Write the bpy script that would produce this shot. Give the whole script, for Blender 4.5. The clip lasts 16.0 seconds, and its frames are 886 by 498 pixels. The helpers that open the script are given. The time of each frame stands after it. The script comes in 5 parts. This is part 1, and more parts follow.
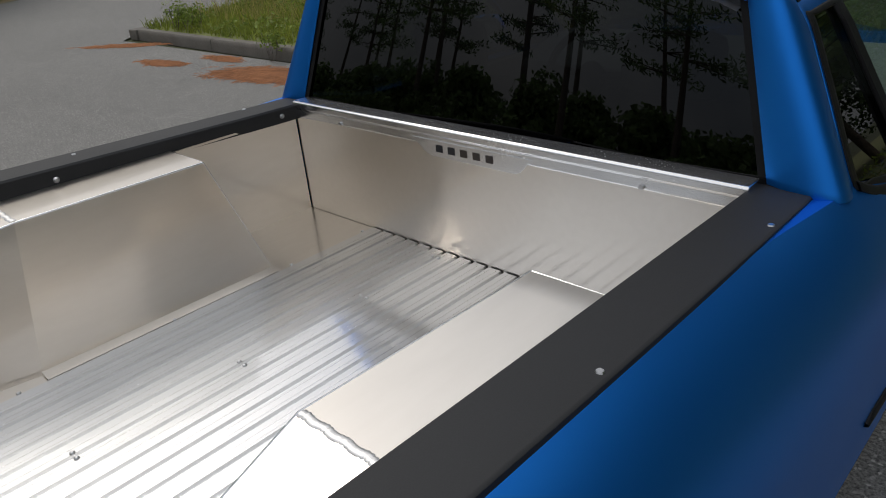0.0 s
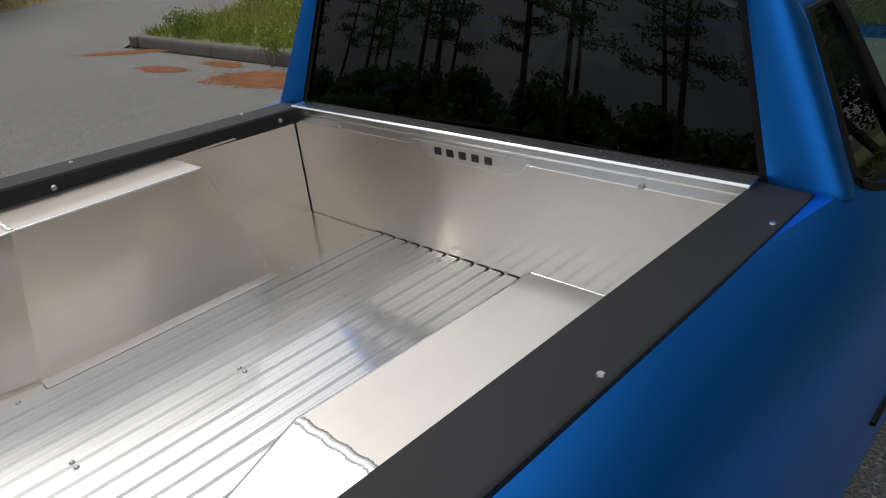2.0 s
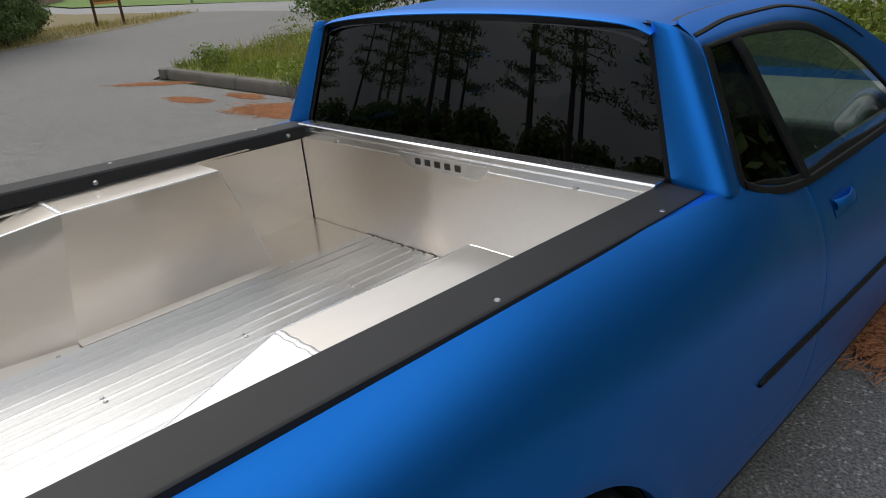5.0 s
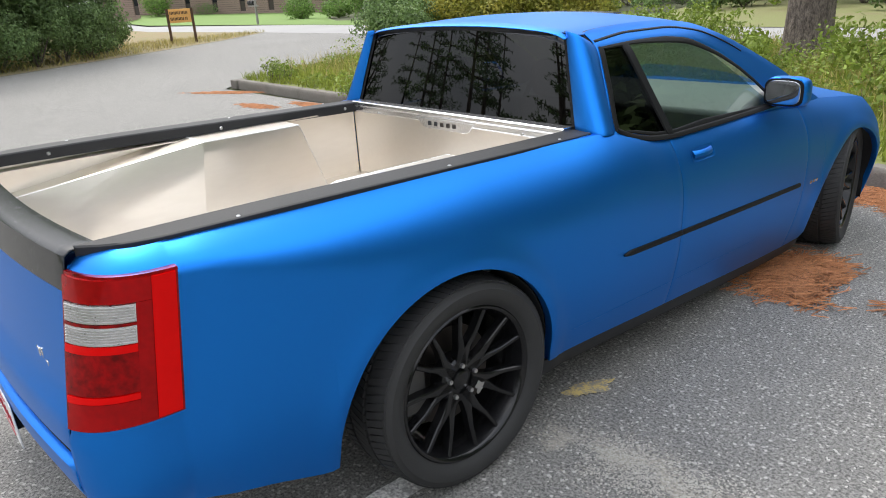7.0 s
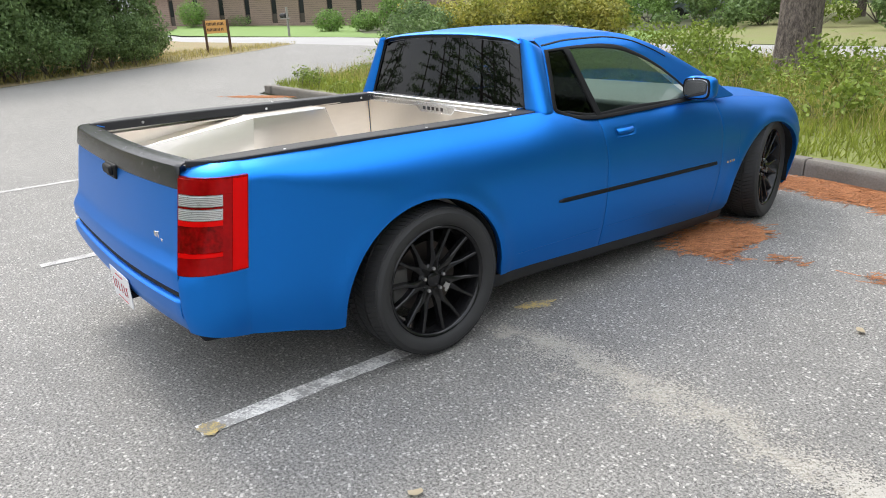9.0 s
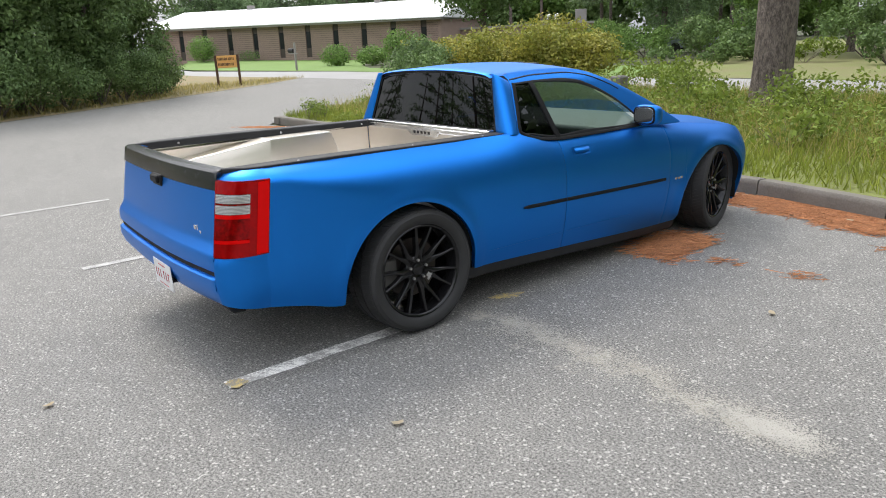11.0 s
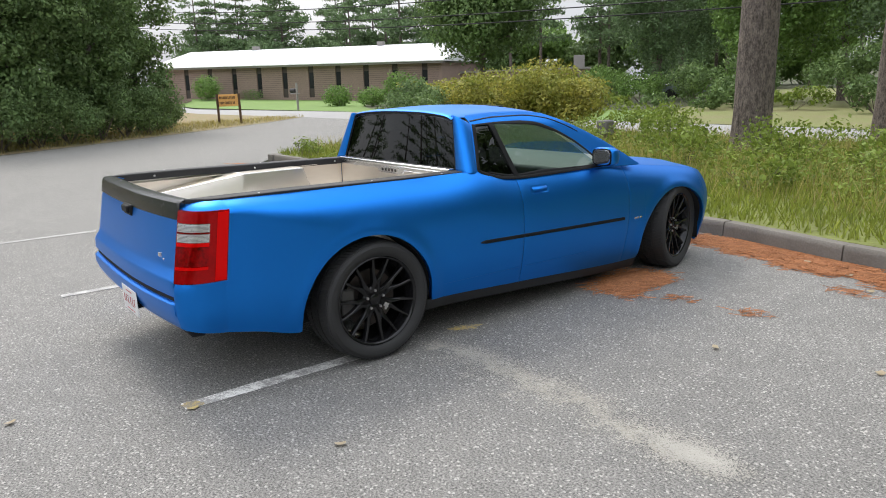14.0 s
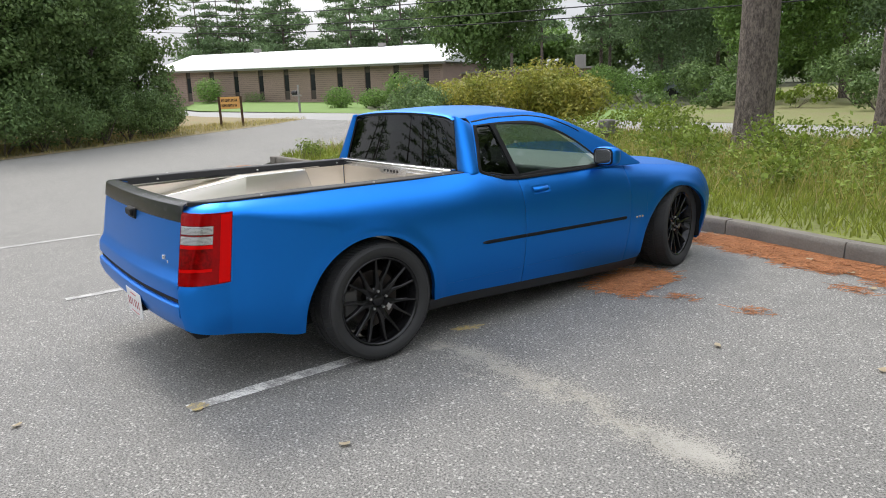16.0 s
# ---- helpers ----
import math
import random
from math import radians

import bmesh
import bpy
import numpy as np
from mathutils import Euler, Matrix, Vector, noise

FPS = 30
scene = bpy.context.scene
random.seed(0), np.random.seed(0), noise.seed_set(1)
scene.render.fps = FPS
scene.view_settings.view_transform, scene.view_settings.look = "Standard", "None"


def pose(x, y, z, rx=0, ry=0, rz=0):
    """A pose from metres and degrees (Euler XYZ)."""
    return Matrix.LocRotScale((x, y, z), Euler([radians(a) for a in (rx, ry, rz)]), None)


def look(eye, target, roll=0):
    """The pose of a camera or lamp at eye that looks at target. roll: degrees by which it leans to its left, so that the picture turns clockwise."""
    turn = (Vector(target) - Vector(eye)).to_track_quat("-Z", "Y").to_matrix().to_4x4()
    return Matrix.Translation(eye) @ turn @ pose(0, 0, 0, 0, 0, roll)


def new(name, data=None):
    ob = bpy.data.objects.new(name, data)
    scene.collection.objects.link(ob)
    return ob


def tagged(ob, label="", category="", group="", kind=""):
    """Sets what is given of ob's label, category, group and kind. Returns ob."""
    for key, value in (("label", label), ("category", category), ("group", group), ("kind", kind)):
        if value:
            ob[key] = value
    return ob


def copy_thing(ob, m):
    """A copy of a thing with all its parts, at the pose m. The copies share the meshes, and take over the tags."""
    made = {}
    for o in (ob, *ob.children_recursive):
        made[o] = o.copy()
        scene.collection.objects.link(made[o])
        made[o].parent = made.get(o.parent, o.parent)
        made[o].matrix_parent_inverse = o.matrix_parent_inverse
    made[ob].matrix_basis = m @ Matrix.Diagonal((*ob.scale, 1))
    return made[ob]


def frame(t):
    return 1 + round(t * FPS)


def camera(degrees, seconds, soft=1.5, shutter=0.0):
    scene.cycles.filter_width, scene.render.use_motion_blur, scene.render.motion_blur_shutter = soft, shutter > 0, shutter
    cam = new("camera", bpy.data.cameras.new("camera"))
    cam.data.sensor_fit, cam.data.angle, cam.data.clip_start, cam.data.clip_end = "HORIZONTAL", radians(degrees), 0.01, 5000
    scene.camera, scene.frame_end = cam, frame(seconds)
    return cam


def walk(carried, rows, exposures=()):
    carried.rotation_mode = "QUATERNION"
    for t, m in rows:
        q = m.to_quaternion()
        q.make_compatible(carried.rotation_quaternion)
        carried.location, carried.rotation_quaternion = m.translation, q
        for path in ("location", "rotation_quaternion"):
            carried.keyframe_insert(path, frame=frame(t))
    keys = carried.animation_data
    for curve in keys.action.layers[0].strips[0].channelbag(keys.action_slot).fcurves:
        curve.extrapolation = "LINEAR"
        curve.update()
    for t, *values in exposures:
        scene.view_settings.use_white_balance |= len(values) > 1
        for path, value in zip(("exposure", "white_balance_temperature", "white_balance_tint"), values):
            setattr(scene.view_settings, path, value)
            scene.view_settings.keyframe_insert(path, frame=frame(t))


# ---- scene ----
cam = camera(64.1, 16.0, soft=1.0)
PATH = [
    (0, (1.184, -0.514, 1.59), (-0.102, 0.742, 0.713), -5.4),
    (0.5, (1.182, -0.51, 1.585), (-0.133, 0.718, 0.71), -6.2),
    (1, (1.184, -0.504, 1.586), (-0.125, 0.73, 0.713), -6.3),
    (1.5, (1.183, -0.503, 1.588), (-0.119, 0.739, 0.716), -6.3),
    (2, (1.182, -0.502, 1.586), (-0.111, 0.751, 0.715), -6.3),
    (2.5, (1.178, -0.499, 1.585), (-0.106, 0.759, 0.71), -6.7),
    (3, (1.173, -0.501, 1.584), (-0.101, 0.765, 0.705), -6.6),
    (5.5, (1.691, -0.82, 1.599), (0.295, 0.412, 0.867), -5.6),
    (6, (1.924, -1.031, 1.601), (0.467, 0.154, 0.912), -7.1),
    (6.5, (2.21, -1.184, 1.602), (0.781, 0.046, 0.935), -5.5),
    (7, (2.48, -1.321, 1.6), (1.028, -0.133, 0.906), -3.7),
    (7.5, (2.724, -1.488, 1.587), (1.256, -0.314, 0.906), -4.1),
    (8, (2.988, -1.623, 1.602), (1.544, -0.424, 0.912), -2.9),
    (8.5, (3.237, -1.704, 1.588), (1.767, -0.532, 0.906), -1.2),
    (9, (3.427, -1.848, 1.604), (1.925, -0.701, 0.949), -3.0),
    (11.5, (4.239, -2.237, 1.64), (2.702, -1.061, 1.135), -2.0),
    (12, (4.338, -2.178, 1.614), (2.804, -0.982, 1.151), 0.9),
    (12.5, (4.379, -2.163, 1.629), (2.824, -0.987, 1.183), 0.7),
    (13, (4.4, -2.142, 1.631), (2.838, -0.973, 1.189), -1.0),
    (13.5, (4.41, -2.13, 1.632), (2.855, -0.955, 1.182), -2.0),
    (14, (4.417, -2.132, 1.633), (2.868, -0.954, 1.173), -2.0),
    (14.5, (4.421, -2.13, 1.637), (2.864, -0.961, 1.182), -2.5),
    (15, (4.423, -2.137, 1.637), (2.855, -0.981, 1.186), -2.6),
    (15.5, (4.429, -2.139, 1.637), (2.865, -0.977, 1.183), -2.7),
    (16, (4.432, -2.14, 1.635), (2.877, -0.967, 1.177), -2.5),
]
EXPOSURES = [(0.0, -0.86), (3.2, -0.86), (5.3, -0.44), (6.0, 0.02), (7.0, 0.7), (8.0, 0.85), (9.2, 0.82), (11.3, 0.57), (16.0, 0.51)]
walk(cam, [(t, look(eye, target, roll)) for t, eye, target, roll in PATH], EXPOSURES)

# ---- light ----
world = bpy.data.worlds.new("overcast_sky")
scene.world = world
world.use_nodes = True
wn, wl = world.node_tree.nodes, world.node_tree.links
SUN_DIR = Vector((-0.62, 0.08, 0.76)).normalized()
sky = wn.new("ShaderNodeTexSky")
sky.sky_type, sky.sun_disc = "NISHITA", False
sky.sun_elevation = math.asin(SUN_DIR.z)
sky.sun_rotation = math.atan2(SUN_DIR.x, SUN_DIR.y)
sky.dust_density, sky.air_density = 4.0, 1.0
coords = wn.new("ShaderNodeTexCoord")
cloud = wn.new("ShaderNodeTexNoise")
cloud.inputs["Scale"].default_value, cloud.inputs["Detail"].default_value = 2.2, 7.0
ramp = wn.new("ShaderNodeValToRGB")
ramp.color_ramp.elements[0].position, ramp.color_ramp.elements[0].color = 0.33, (3.6, 4.0, 4.7, 1)
ramp.color_ramp.elements[1].position, ramp.color_ramp.elements[1].color = 0.68, (9.6, 9.6, 9.8, 1)
mixer = wn.new("ShaderNodeMix")
mixer.data_type = "RGBA"
mixer.inputs["Factor"].default_value = 0.86
wl.new(coords.outputs["Generated"], cloud.inputs["Vector"])
wl.new(cloud.outputs["Fac"], ramp.inputs["Fac"])
wl.new(sky.outputs["Color"], mixer.inputs["A"])
wl.new(ramp.outputs["Color"], mixer.inputs["B"])
# an overcast sky is brightest overhead
split = wn.new("ShaderNodeSeparateXYZ")
lift = wn.new("ShaderNodeMapRange")
lift.inputs["From Min"].default_value, lift.inputs["From Max"].default_value = 0.0, 1.0
lift.inputs["To Min"].default_value, lift.inputs["To Max"].default_value = 0.52, 1.85
shade = wn.new("ShaderNodeVectorMath")
shade.operation = "SCALE"
wl.new(coords.outputs["Generated"], split.inputs["Vector"])
wl.new(split.outputs["Z"], lift.inputs["Value"])
wl.new(mixer.outputs["Result"], shade.inputs[0])
wl.new(lift.outputs["Result"], shade.inputs["Scale"])
wl.new(shade.outputs["Vector"], wn["Background"].inputs["Color"])
wn["Background"].inputs["Strength"].default_value = 0.132
sun = new("sun", bpy.data.lights.new("sun", "SUN"))
sun.data.energy, sun.data.angle, sun.data.color = 1.25, radians(20), (1.0, 0.95, 0.87)
sun.matrix_world = look(SUN_DIR * 40, (0, 0, 0))

# ---- materials ----
def material(name, color, rough=0.6, metal=0.0, second=None, scale=6.0, fine=60.0, spread=0.5, bump=0.15,
             bump_scale=None, stretch=None, coat=0.0, rough_var=0.12, spec=0.5, island=0.0, depth=0.002):
    """A surface with large and fine variation of colour, gloss and relief, in metres."""
    m = bpy.data.materials.new(name)
    m.use_nodes = True
    n, l = m.node_tree.nodes, m.node_tree.links
    b = n["Principled BSDF"]
    b.inputs["Metallic"].default_value = metal
    b.inputs["Coat Weight"].default_value = coat
    b.inputs["Coat Roughness"].default_value = 0.04
    b.inputs["Specular IOR Level"].default_value = spec
    tc = n.new("ShaderNodeTexCoord")
    mp = n.new("ShaderNodeMapping")
    mp.inputs["Scale"].default_value = stretch or (1, 1, 1)
    l.new(tc.outputs["Object"], mp.inputs["Vector"])
    big, small = n.new("ShaderNodeTexNoise"), n.new("ShaderNodeTexNoise")
    big.inputs["Scale"].default_value, big.inputs["Detail"].default_value = scale, 4
    small.inputs["Scale"].default_value, small.inputs["Detail"].default_value = fine, 3
    for t in (big, small):
        l.new(mp.outputs["Vector"], t.inputs["Vector"])
    add = n.new("ShaderNodeMath")
    add.operation = "MULTIPLY_ADD"
    add.inputs[1].default_value = 0.5
    half = n.new("ShaderNodeMath")
    half.operation = "MULTIPLY"
    half.inputs[1].default_value = 0.5
    l.new(big.outputs["Fac"], half.inputs[0])
    l.new(small.outputs["Fac"], add.inputs[0])
    l.new(half.outputs[0], add.inputs[2])
    cr = n.new("ShaderNodeValToRGB")
    cr.color_ramp.elements[0].position = 0.5 - spread / 2
    cr.color_ramp.elements[1].position = 0.5 + spread / 2
    second = second or tuple(c * 0.8 for c in color)
    cr.color_ramp.elements[0].color, cr.color_ramp.elements[1].color = (*second, 1), (*color, 1)
    l.new(add.outputs[0], cr.inputs["Fac"])
    out = cr.outputs["Color"]
    if island:
        geo = n.new("ShaderNodeNewGeometry")
        hs = n.new("ShaderNodeHueSaturation")
        mr = n.new("ShaderNodeMapRange")
        mr.inputs["To Min"].default_value, mr.inputs["To Max"].default_value = 1 - island, 1 + island
        l.new(geo.outputs["Random Per Island"], mr.inputs["Value"])
        l.new(mr.outputs["Result"], hs.inputs["Value"])
        l.new(out, hs.inputs["Color"])
        out = hs.outputs["Color"]
    l.new(out, b.inputs["Base Color"])
    rr = n.new("ShaderNodeMapRange")
    rr.inputs["To Min"].default_value, rr.inputs["To Max"].default_value = max(0.02, rough - rough_var), min(1, rough + rough_var)
    l.new(add.outputs[0], rr.inputs["Value"])
    l.new(rr.outputs["Result"], b.inputs["Roughness"])
    if bump:
        bp = n.new("ShaderNodeBump")
        bp.inputs["Strength"].default_value, bp.inputs["Distance"].default_value = bump, depth
        src = small
        if bump_scale:
            src = n.new("ShaderNodeTexNoise")
            src.inputs["Scale"].default_value = bump_scale
            l.new(mp.outputs["Vector"], src.inputs["Vector"])
        l.new(src.outputs["Fac"], bp.inputs["Height"])
        l.new(bp.outputs["Normal"], b.inputs["Normal"])
    return m


def leaf_material(name, color, second, island=0.35):
    m = material(name, color, 0.6, second=second, scale=0.9, fine=5, spread=0.35, bump=0, island=island, spec=0.3)
    n, l = m.node_tree.nodes, m.node_tree.links
    b = n["Principled BSDF"]
    tr = n.new("ShaderNodeBsdfTranslucent")
    mx = n.new("ShaderNodeMixShader")
    mx.inputs["Fac"].default_value = 0.3
    l.new(b.inputs["Base Color"].links[0].from_socket, tr.inputs["Color"])
    l.new(b.outputs[0], mx.inputs[1])
    l.new(tr.outputs[0], mx.inputs[2])
    l.new(mx.outputs[0], n["Material Output"].inputs["Surface"])
    return m


def glass(name, tint, rough=0.0, through_share=0.35):
    """Tinted pane: glossy outside, letting part of the light through."""
    m = bpy.data.materials.new(name)
    m.use_nodes = True
    n, l = m.node_tree.nodes, m.node_tree.links
    n.remove(n["Principled BSDF"])
    gl, tr, mx, fr = (n.new(k) for k in ("ShaderNodeBsdfGlossy", "ShaderNodeBsdfTransparent", "ShaderNodeMixShader", "ShaderNodeLayerWeight"))
    fr.inputs["Blend"].default_value = 0.5
    steep, gloss = n.new("ShaderNodeMath"), n.new("ShaderNodeMath")
    steep.operation, gloss.operation = "POWER", "MULTIPLY_ADD"
    steep.inputs[1].default_value = 5.0
    gloss.inputs[1].default_value, gloss.inputs[2].default_value = 0.9, 0.06
    l.new(fr.outputs["Facing"], steep.inputs[0])
    l.new(steep.outputs[0], gloss.inputs[0])
    gl.inputs["Roughness"].default_value = rough
    tr.inputs["Color"].default_value = (*tint, 1)
    l.new(gloss.outputs[0], mx.inputs["Fac"])
    l.new(tr.outputs[0], mx.inputs[1])
    l.new(gl.outputs[0], mx.inputs[2])
    l.new(mx.outputs[0], n["Material Output"].inputs["Surface"])
    return m


PAINT = material("satin_blue_paint", (0.012, 0.212, 0.74), 0.40, 0.90, (0.011, 0.199, 0.70), 3, 900, 0.8, 0.03, rough_var=0.03, depth=0.0006, coat=0.06)
PAINT.node_tree.nodes["Principled BSDF"].inputs["Coat Roughness"].default_value = 0.34
BLACK = material("black_rail_plastic", (0.012, 0.0125, 0.014), 0.62, 0, (0.014, 0.015, 0.017), 4, 500, 0.7, 0.2, depth=0.0005)
GLOSSBLACK = material("carbon_black_vinyl", (0.012, 0.013, 0.014), 0.24, 0, (0.015, 0.016, 0.017), 30, 260, 0.4, 0.02, depth=0.0005)
TRIM = material("black_rubber_trim", (0.009, 0.009, 0.010), 0.5, 0, None, 8, 120, 0.6, 0.1, spec=0.2)
ALU = material("sheet_aluminium", (0.935, 0.885, 0.815), 0.40, 1.0, (0.835, 0.785, 0.715), 2.5, 45, 0.7, 0.03, stretch=(1, 0.25, 1), rough_var=0.05, depth=0.0008)
ALUFLOOR = material("ribbed_aluminium", (0.94, 0.945, 0.95), 0.34, 1.0, (0.80, 0.805, 0.81), 3, 220, 0.7, 0.12, stretch=(1, 0.04, 1), rough_var=0.12, depth=0.0006)
ALUTOP = material("bright_aluminium", (0.86, 0.86, 0.86), 0.24, 1.0, (0.74, 0.75, 0.76), 5, 160, 0.7, 0.05, depth=0.0005)


def polished(m, share, rough):
    """Lays a clearer mirror sheen over a brushed metal."""
    n, l = m.node_tree.nodes, m.node_tree.links
    b = n["Principled BSDF"]
    gl, mx = n.new("ShaderNodeBsdfGlossy"), n.new("ShaderNodeMixShader")
    gl.inputs["Roughness"].default_value, mx.inputs["Fac"].default_value = rough, share
    l.new(b.inputs["Base Color"].links[0].from_socket, gl.inputs["Color"])
    l.new(b.outputs[0], mx.inputs[1])
    l.new(gl.outputs[0], mx.inputs[2])
    l.new(mx.outputs[0], n["Material Output"].inputs["Surface"])


polished(ALU, 0.42, 0.11)
polished(ALUFLOOR, 0.45, 0.10)
WELD = material("weld_bead", (0.90, 0.89, 0.87), 0.45, 1.0, (0.66, 0.66, 0.66), 60, 200, 0.6, 0.3)
RUBBER = material("tyre_rubber", (0.031, 0.031, 0.031), 0.7, 0, (0.020, 0.020, 0.021), 12, 150, 0.6, 0.25)
RIM = material("gloss_black_alloy", (0.009, 0.009, 0.010), 0.15, 0.3, (0.015, 0.015, 0.016), 8, 90, 0.6, 0.03)
STEEL = material("steel_bolt", (0.62, 0.62, 0.62), 0.3, 1.0, None, 40, 300, 0.6, 0.05)
CHROME = material("chrome_badge", (0.85, 0.86, 0.88), 0.12, 1.0, None, 40, 300, 0.6, 0.02)
DISC = material("brake_disc_steel", (0.10, 0.097, 0.094), 0.45, 1.0, (0.10, 0.08, 0.07), 10, 90, 0.6, 0.1)
CALIPER = material("weathered_caliper", (0.16, 0.155, 0.15), 0.55, 0.3, None, 10, 90, 0.6, 0.1)
# underbody parts, and pieces that stand in for shade in the tail gaps
DARK = material("underbody_black", (0.008, 0.008, 0.009), 0.85, 0, None, 6, 60, 0.6, 0.2)
RED = material("red_lamp_lens", (0.52, 0.002, 0.004), 0.16, 0.55, (0.30, 0.001, 0.002), 14, 60, 0.5, 0.05, spec=0.15, coat=0.25)
REDDARK = material("deep_red_lamp_lens", (0.42, 0.001, 0.003), 0.14, 0.55, (0.13, 0.001, 0.001), 22, 60, 0.30, 0.05, spec=0.15, coat=0.25)
REDBRIGHT = material("bright_red_reflector", (0.90, 0.004, 0.004), 0.20, 0.45, (0.80, 0.002, 0.002), 9, 60, 0.6, 0.02, spec=0.1, coat=0.12)
CLEAR = material("clear_ribbed_lens", (0.84, 0.83, 0.82), 0.12, 0.6, (0.42, 0.41, 0.41), 30, 90, 0.5, 0.1, stretch=(1, 1, 5), coat=0.7)
PLATE = material("number_plate_white", (0.80, 0.80, 0.80), 0.4, 0, None, 20, 90, 0.6, 0.05)
PLATEINK = material("number_plate_red", (0.45, 0.03, 0.05), 0.45, 0, None, 20, 90, 0.6, 0.02)
SEAT = material("dark_grey_cloth", (0.05, 0.05, 0.053), 0.85, 0, (0.035, 0.035, 0.037), 20, 300, 0.6, 0.3)
DASH = material("light_grey_dash_vinyl", (0.36, 0.37, 0.37), 0.6, 0, (0.30, 0.31, 0.31), 9, 200, 0.6, 0.1)
LINING = material("grey_interior_lining", (0.16, 0.16, 0.165), 0.8, 0, None, 9, 200, 0.6, 0.1)
TINT = glass("dark_tinted_glass", (0.022, 0.024, 0.025))
CLEARGLASS = glass("clear_side_glass", (0.42, 0.52, 0.48))
MIRROR = material("mirror_glass", (0.75, 0.77, 0.78), 0.03, 1.0, None, 4, 30, 0.8, 0, rough_var=0.01)


# ---- mesh helpers ----
def lerp(a, b, t):
    return a + (b - a) * t


def curve(table):
    """A smooth function through (t, value) pairs, sorted by t."""
    ts, vs = [float(p[0]) for p in table], [float(p[1]) for p in table]
    d = [(vs[i + 1] - vs[i]) / (ts[i + 1] - ts[i]) for i in range(len(ts) - 1)]
    s = [d[0]] + [0 if d[i - 1] * d[i] <= 0 else 2 * d[i - 1] * d[i] / (d[i - 1] + d[i]) for i in range(1, len(d))] + [d[-1]]

    def f(t):
        if t <= ts[0]:
            return vs[0]
        if t >= ts[-1]:
            return vs[-1]
        i = max(k for k in range(len(ts) - 1) if ts[k] <= t)
        h = ts[i + 1] - ts[i]
        u = (t - ts[i]) / h
        return ((2 * u ** 3 - 3 * u * u + 1) * vs[i] + (u ** 3 - 2 * u * u + u) * h * s[i]
                + (-2 * u ** 3 + 3 * u * u) * vs[i + 1] + (u ** 3 - u * u) * h * s[i + 1])
    return f


def finish(me, smooth, angle=40):
    if smooth:
        me.shade_smooth()
        me.set_sharp_from_angle(angle=radians(angle))


def part(name, bm, mat, parent=None, label="", smooth=True, solid=0.0, bevel=0.0, angle=40, facing=None):
    """Links a bmesh as one mesh object, under parent if given."""
    bmesh.ops.recalc_face_normals(bm, faces=bm.faces)
    if facing and sum((f.normal * f.calc_area() for f in bm.faces), Vector()).dot(Vector(facing)) < 0:
        bmesh.ops.reverse_faces(bm, faces=bm.faces)
    me = bpy.data.meshes.new(name)
    bm.to_mesh(me)
    bm.free()
    me.materials.append(mat)
    finish(me, smooth, angle)
    ob = new(name, me)
    ob.parent = parent
    if label:
        ob["label"] = label
    if bevel:
        mo = ob.modifiers.new("bevel", "BEVEL")
        mo.width, mo.segments, mo.limit_method = bevel, 2, "ANGLE"
    if solid:
        mo = ob.modifiers.new("thickness", "SOLIDIFY")
        mo.thickness, mo.offset = solid, 0
        if smooth:
            mo = ob.modifiers.new("crisp_rim", "WEIGHTED_NORMAL")
            mo.mode, mo.weight, mo.keep_sharp = "FACE_AREA", 85, True
    return ob


def mirrored(bm):
    other = bm.copy()
    for v in other.verts:
        v.co.x = -v.co.x
    bmesh.ops.reverse_faces(other, faces=other.faces)
    return other


def pair(name, bm, mat, parent, **kw):
    """A part and its mirror image across the vehicle's middle."""
    other = mirrored(bm)
    if "facing" not in kw:
        return part(name, bm, mat, parent, **kw), part(name, other, mat, parent, **kw)
    a, b, c = kw.pop("facing")
    return part(name, bm, mat, parent, facing=(a, b, c), **kw), part(name, other, mat, parent, facing=(-a, b, c), **kw)


def grid(points):
    """A bmesh sheet over a table of rows of points."""
    bm = bmesh.new()
    vs = [[bm.verts.new(p) for p in row] for row in points]
    for r0, r1 in zip(vs, vs[1:]):
        for a, b, c, d in zip(r0, r0[1:], r1[1:], r1):
            if len({tuple(round(q, 5) for q in v.co) for v in (a, b, c, d)}) == 4:
                bm.faces.new((a, b, c, d))
    return bm


def box(x0, x1, y0, y1, z0, z1, bm=None):
    bm = bm or bmesh.new()
    m = Matrix.LocRotScale(((x0 + x1) / 2, (y0 + y1) / 2, (z0 + z1) / 2), None, (abs(x1 - x0), abs(y1 - y0), abs(z1 - z0)))
    bmesh.ops.create_cube(bm, size=1, matrix=m)
    return bm


def rod(p, q, r0, r1=None, seg=12, bm=None):
    bm = bm or bmesh.new()
    p, q = Vector(p), Vector(q)
    m = Matrix.Translation((p + q) / 2) @ (q - p).to_track_quat("Z", "Y").to_matrix().to_4x4()
    bmesh.ops.create_cone(bm, cap_ends=True, segments=seg, radius1=r0, radius2=r0 if r1 is None else r1, depth=(q - p).length, matrix=m)
    return bm


def ball(c, r, seg=12, bm=None):
    bm = bm or bmesh.new()
    r = r if isinstance(r, tuple) else (r, r, r)
    bmesh.ops.create_uvsphere(bm, u_segments=seg, v_segments=max(6, seg * 2 // 3), radius=1, matrix=Matrix.LocRotScale(c, None, r))
    return bm


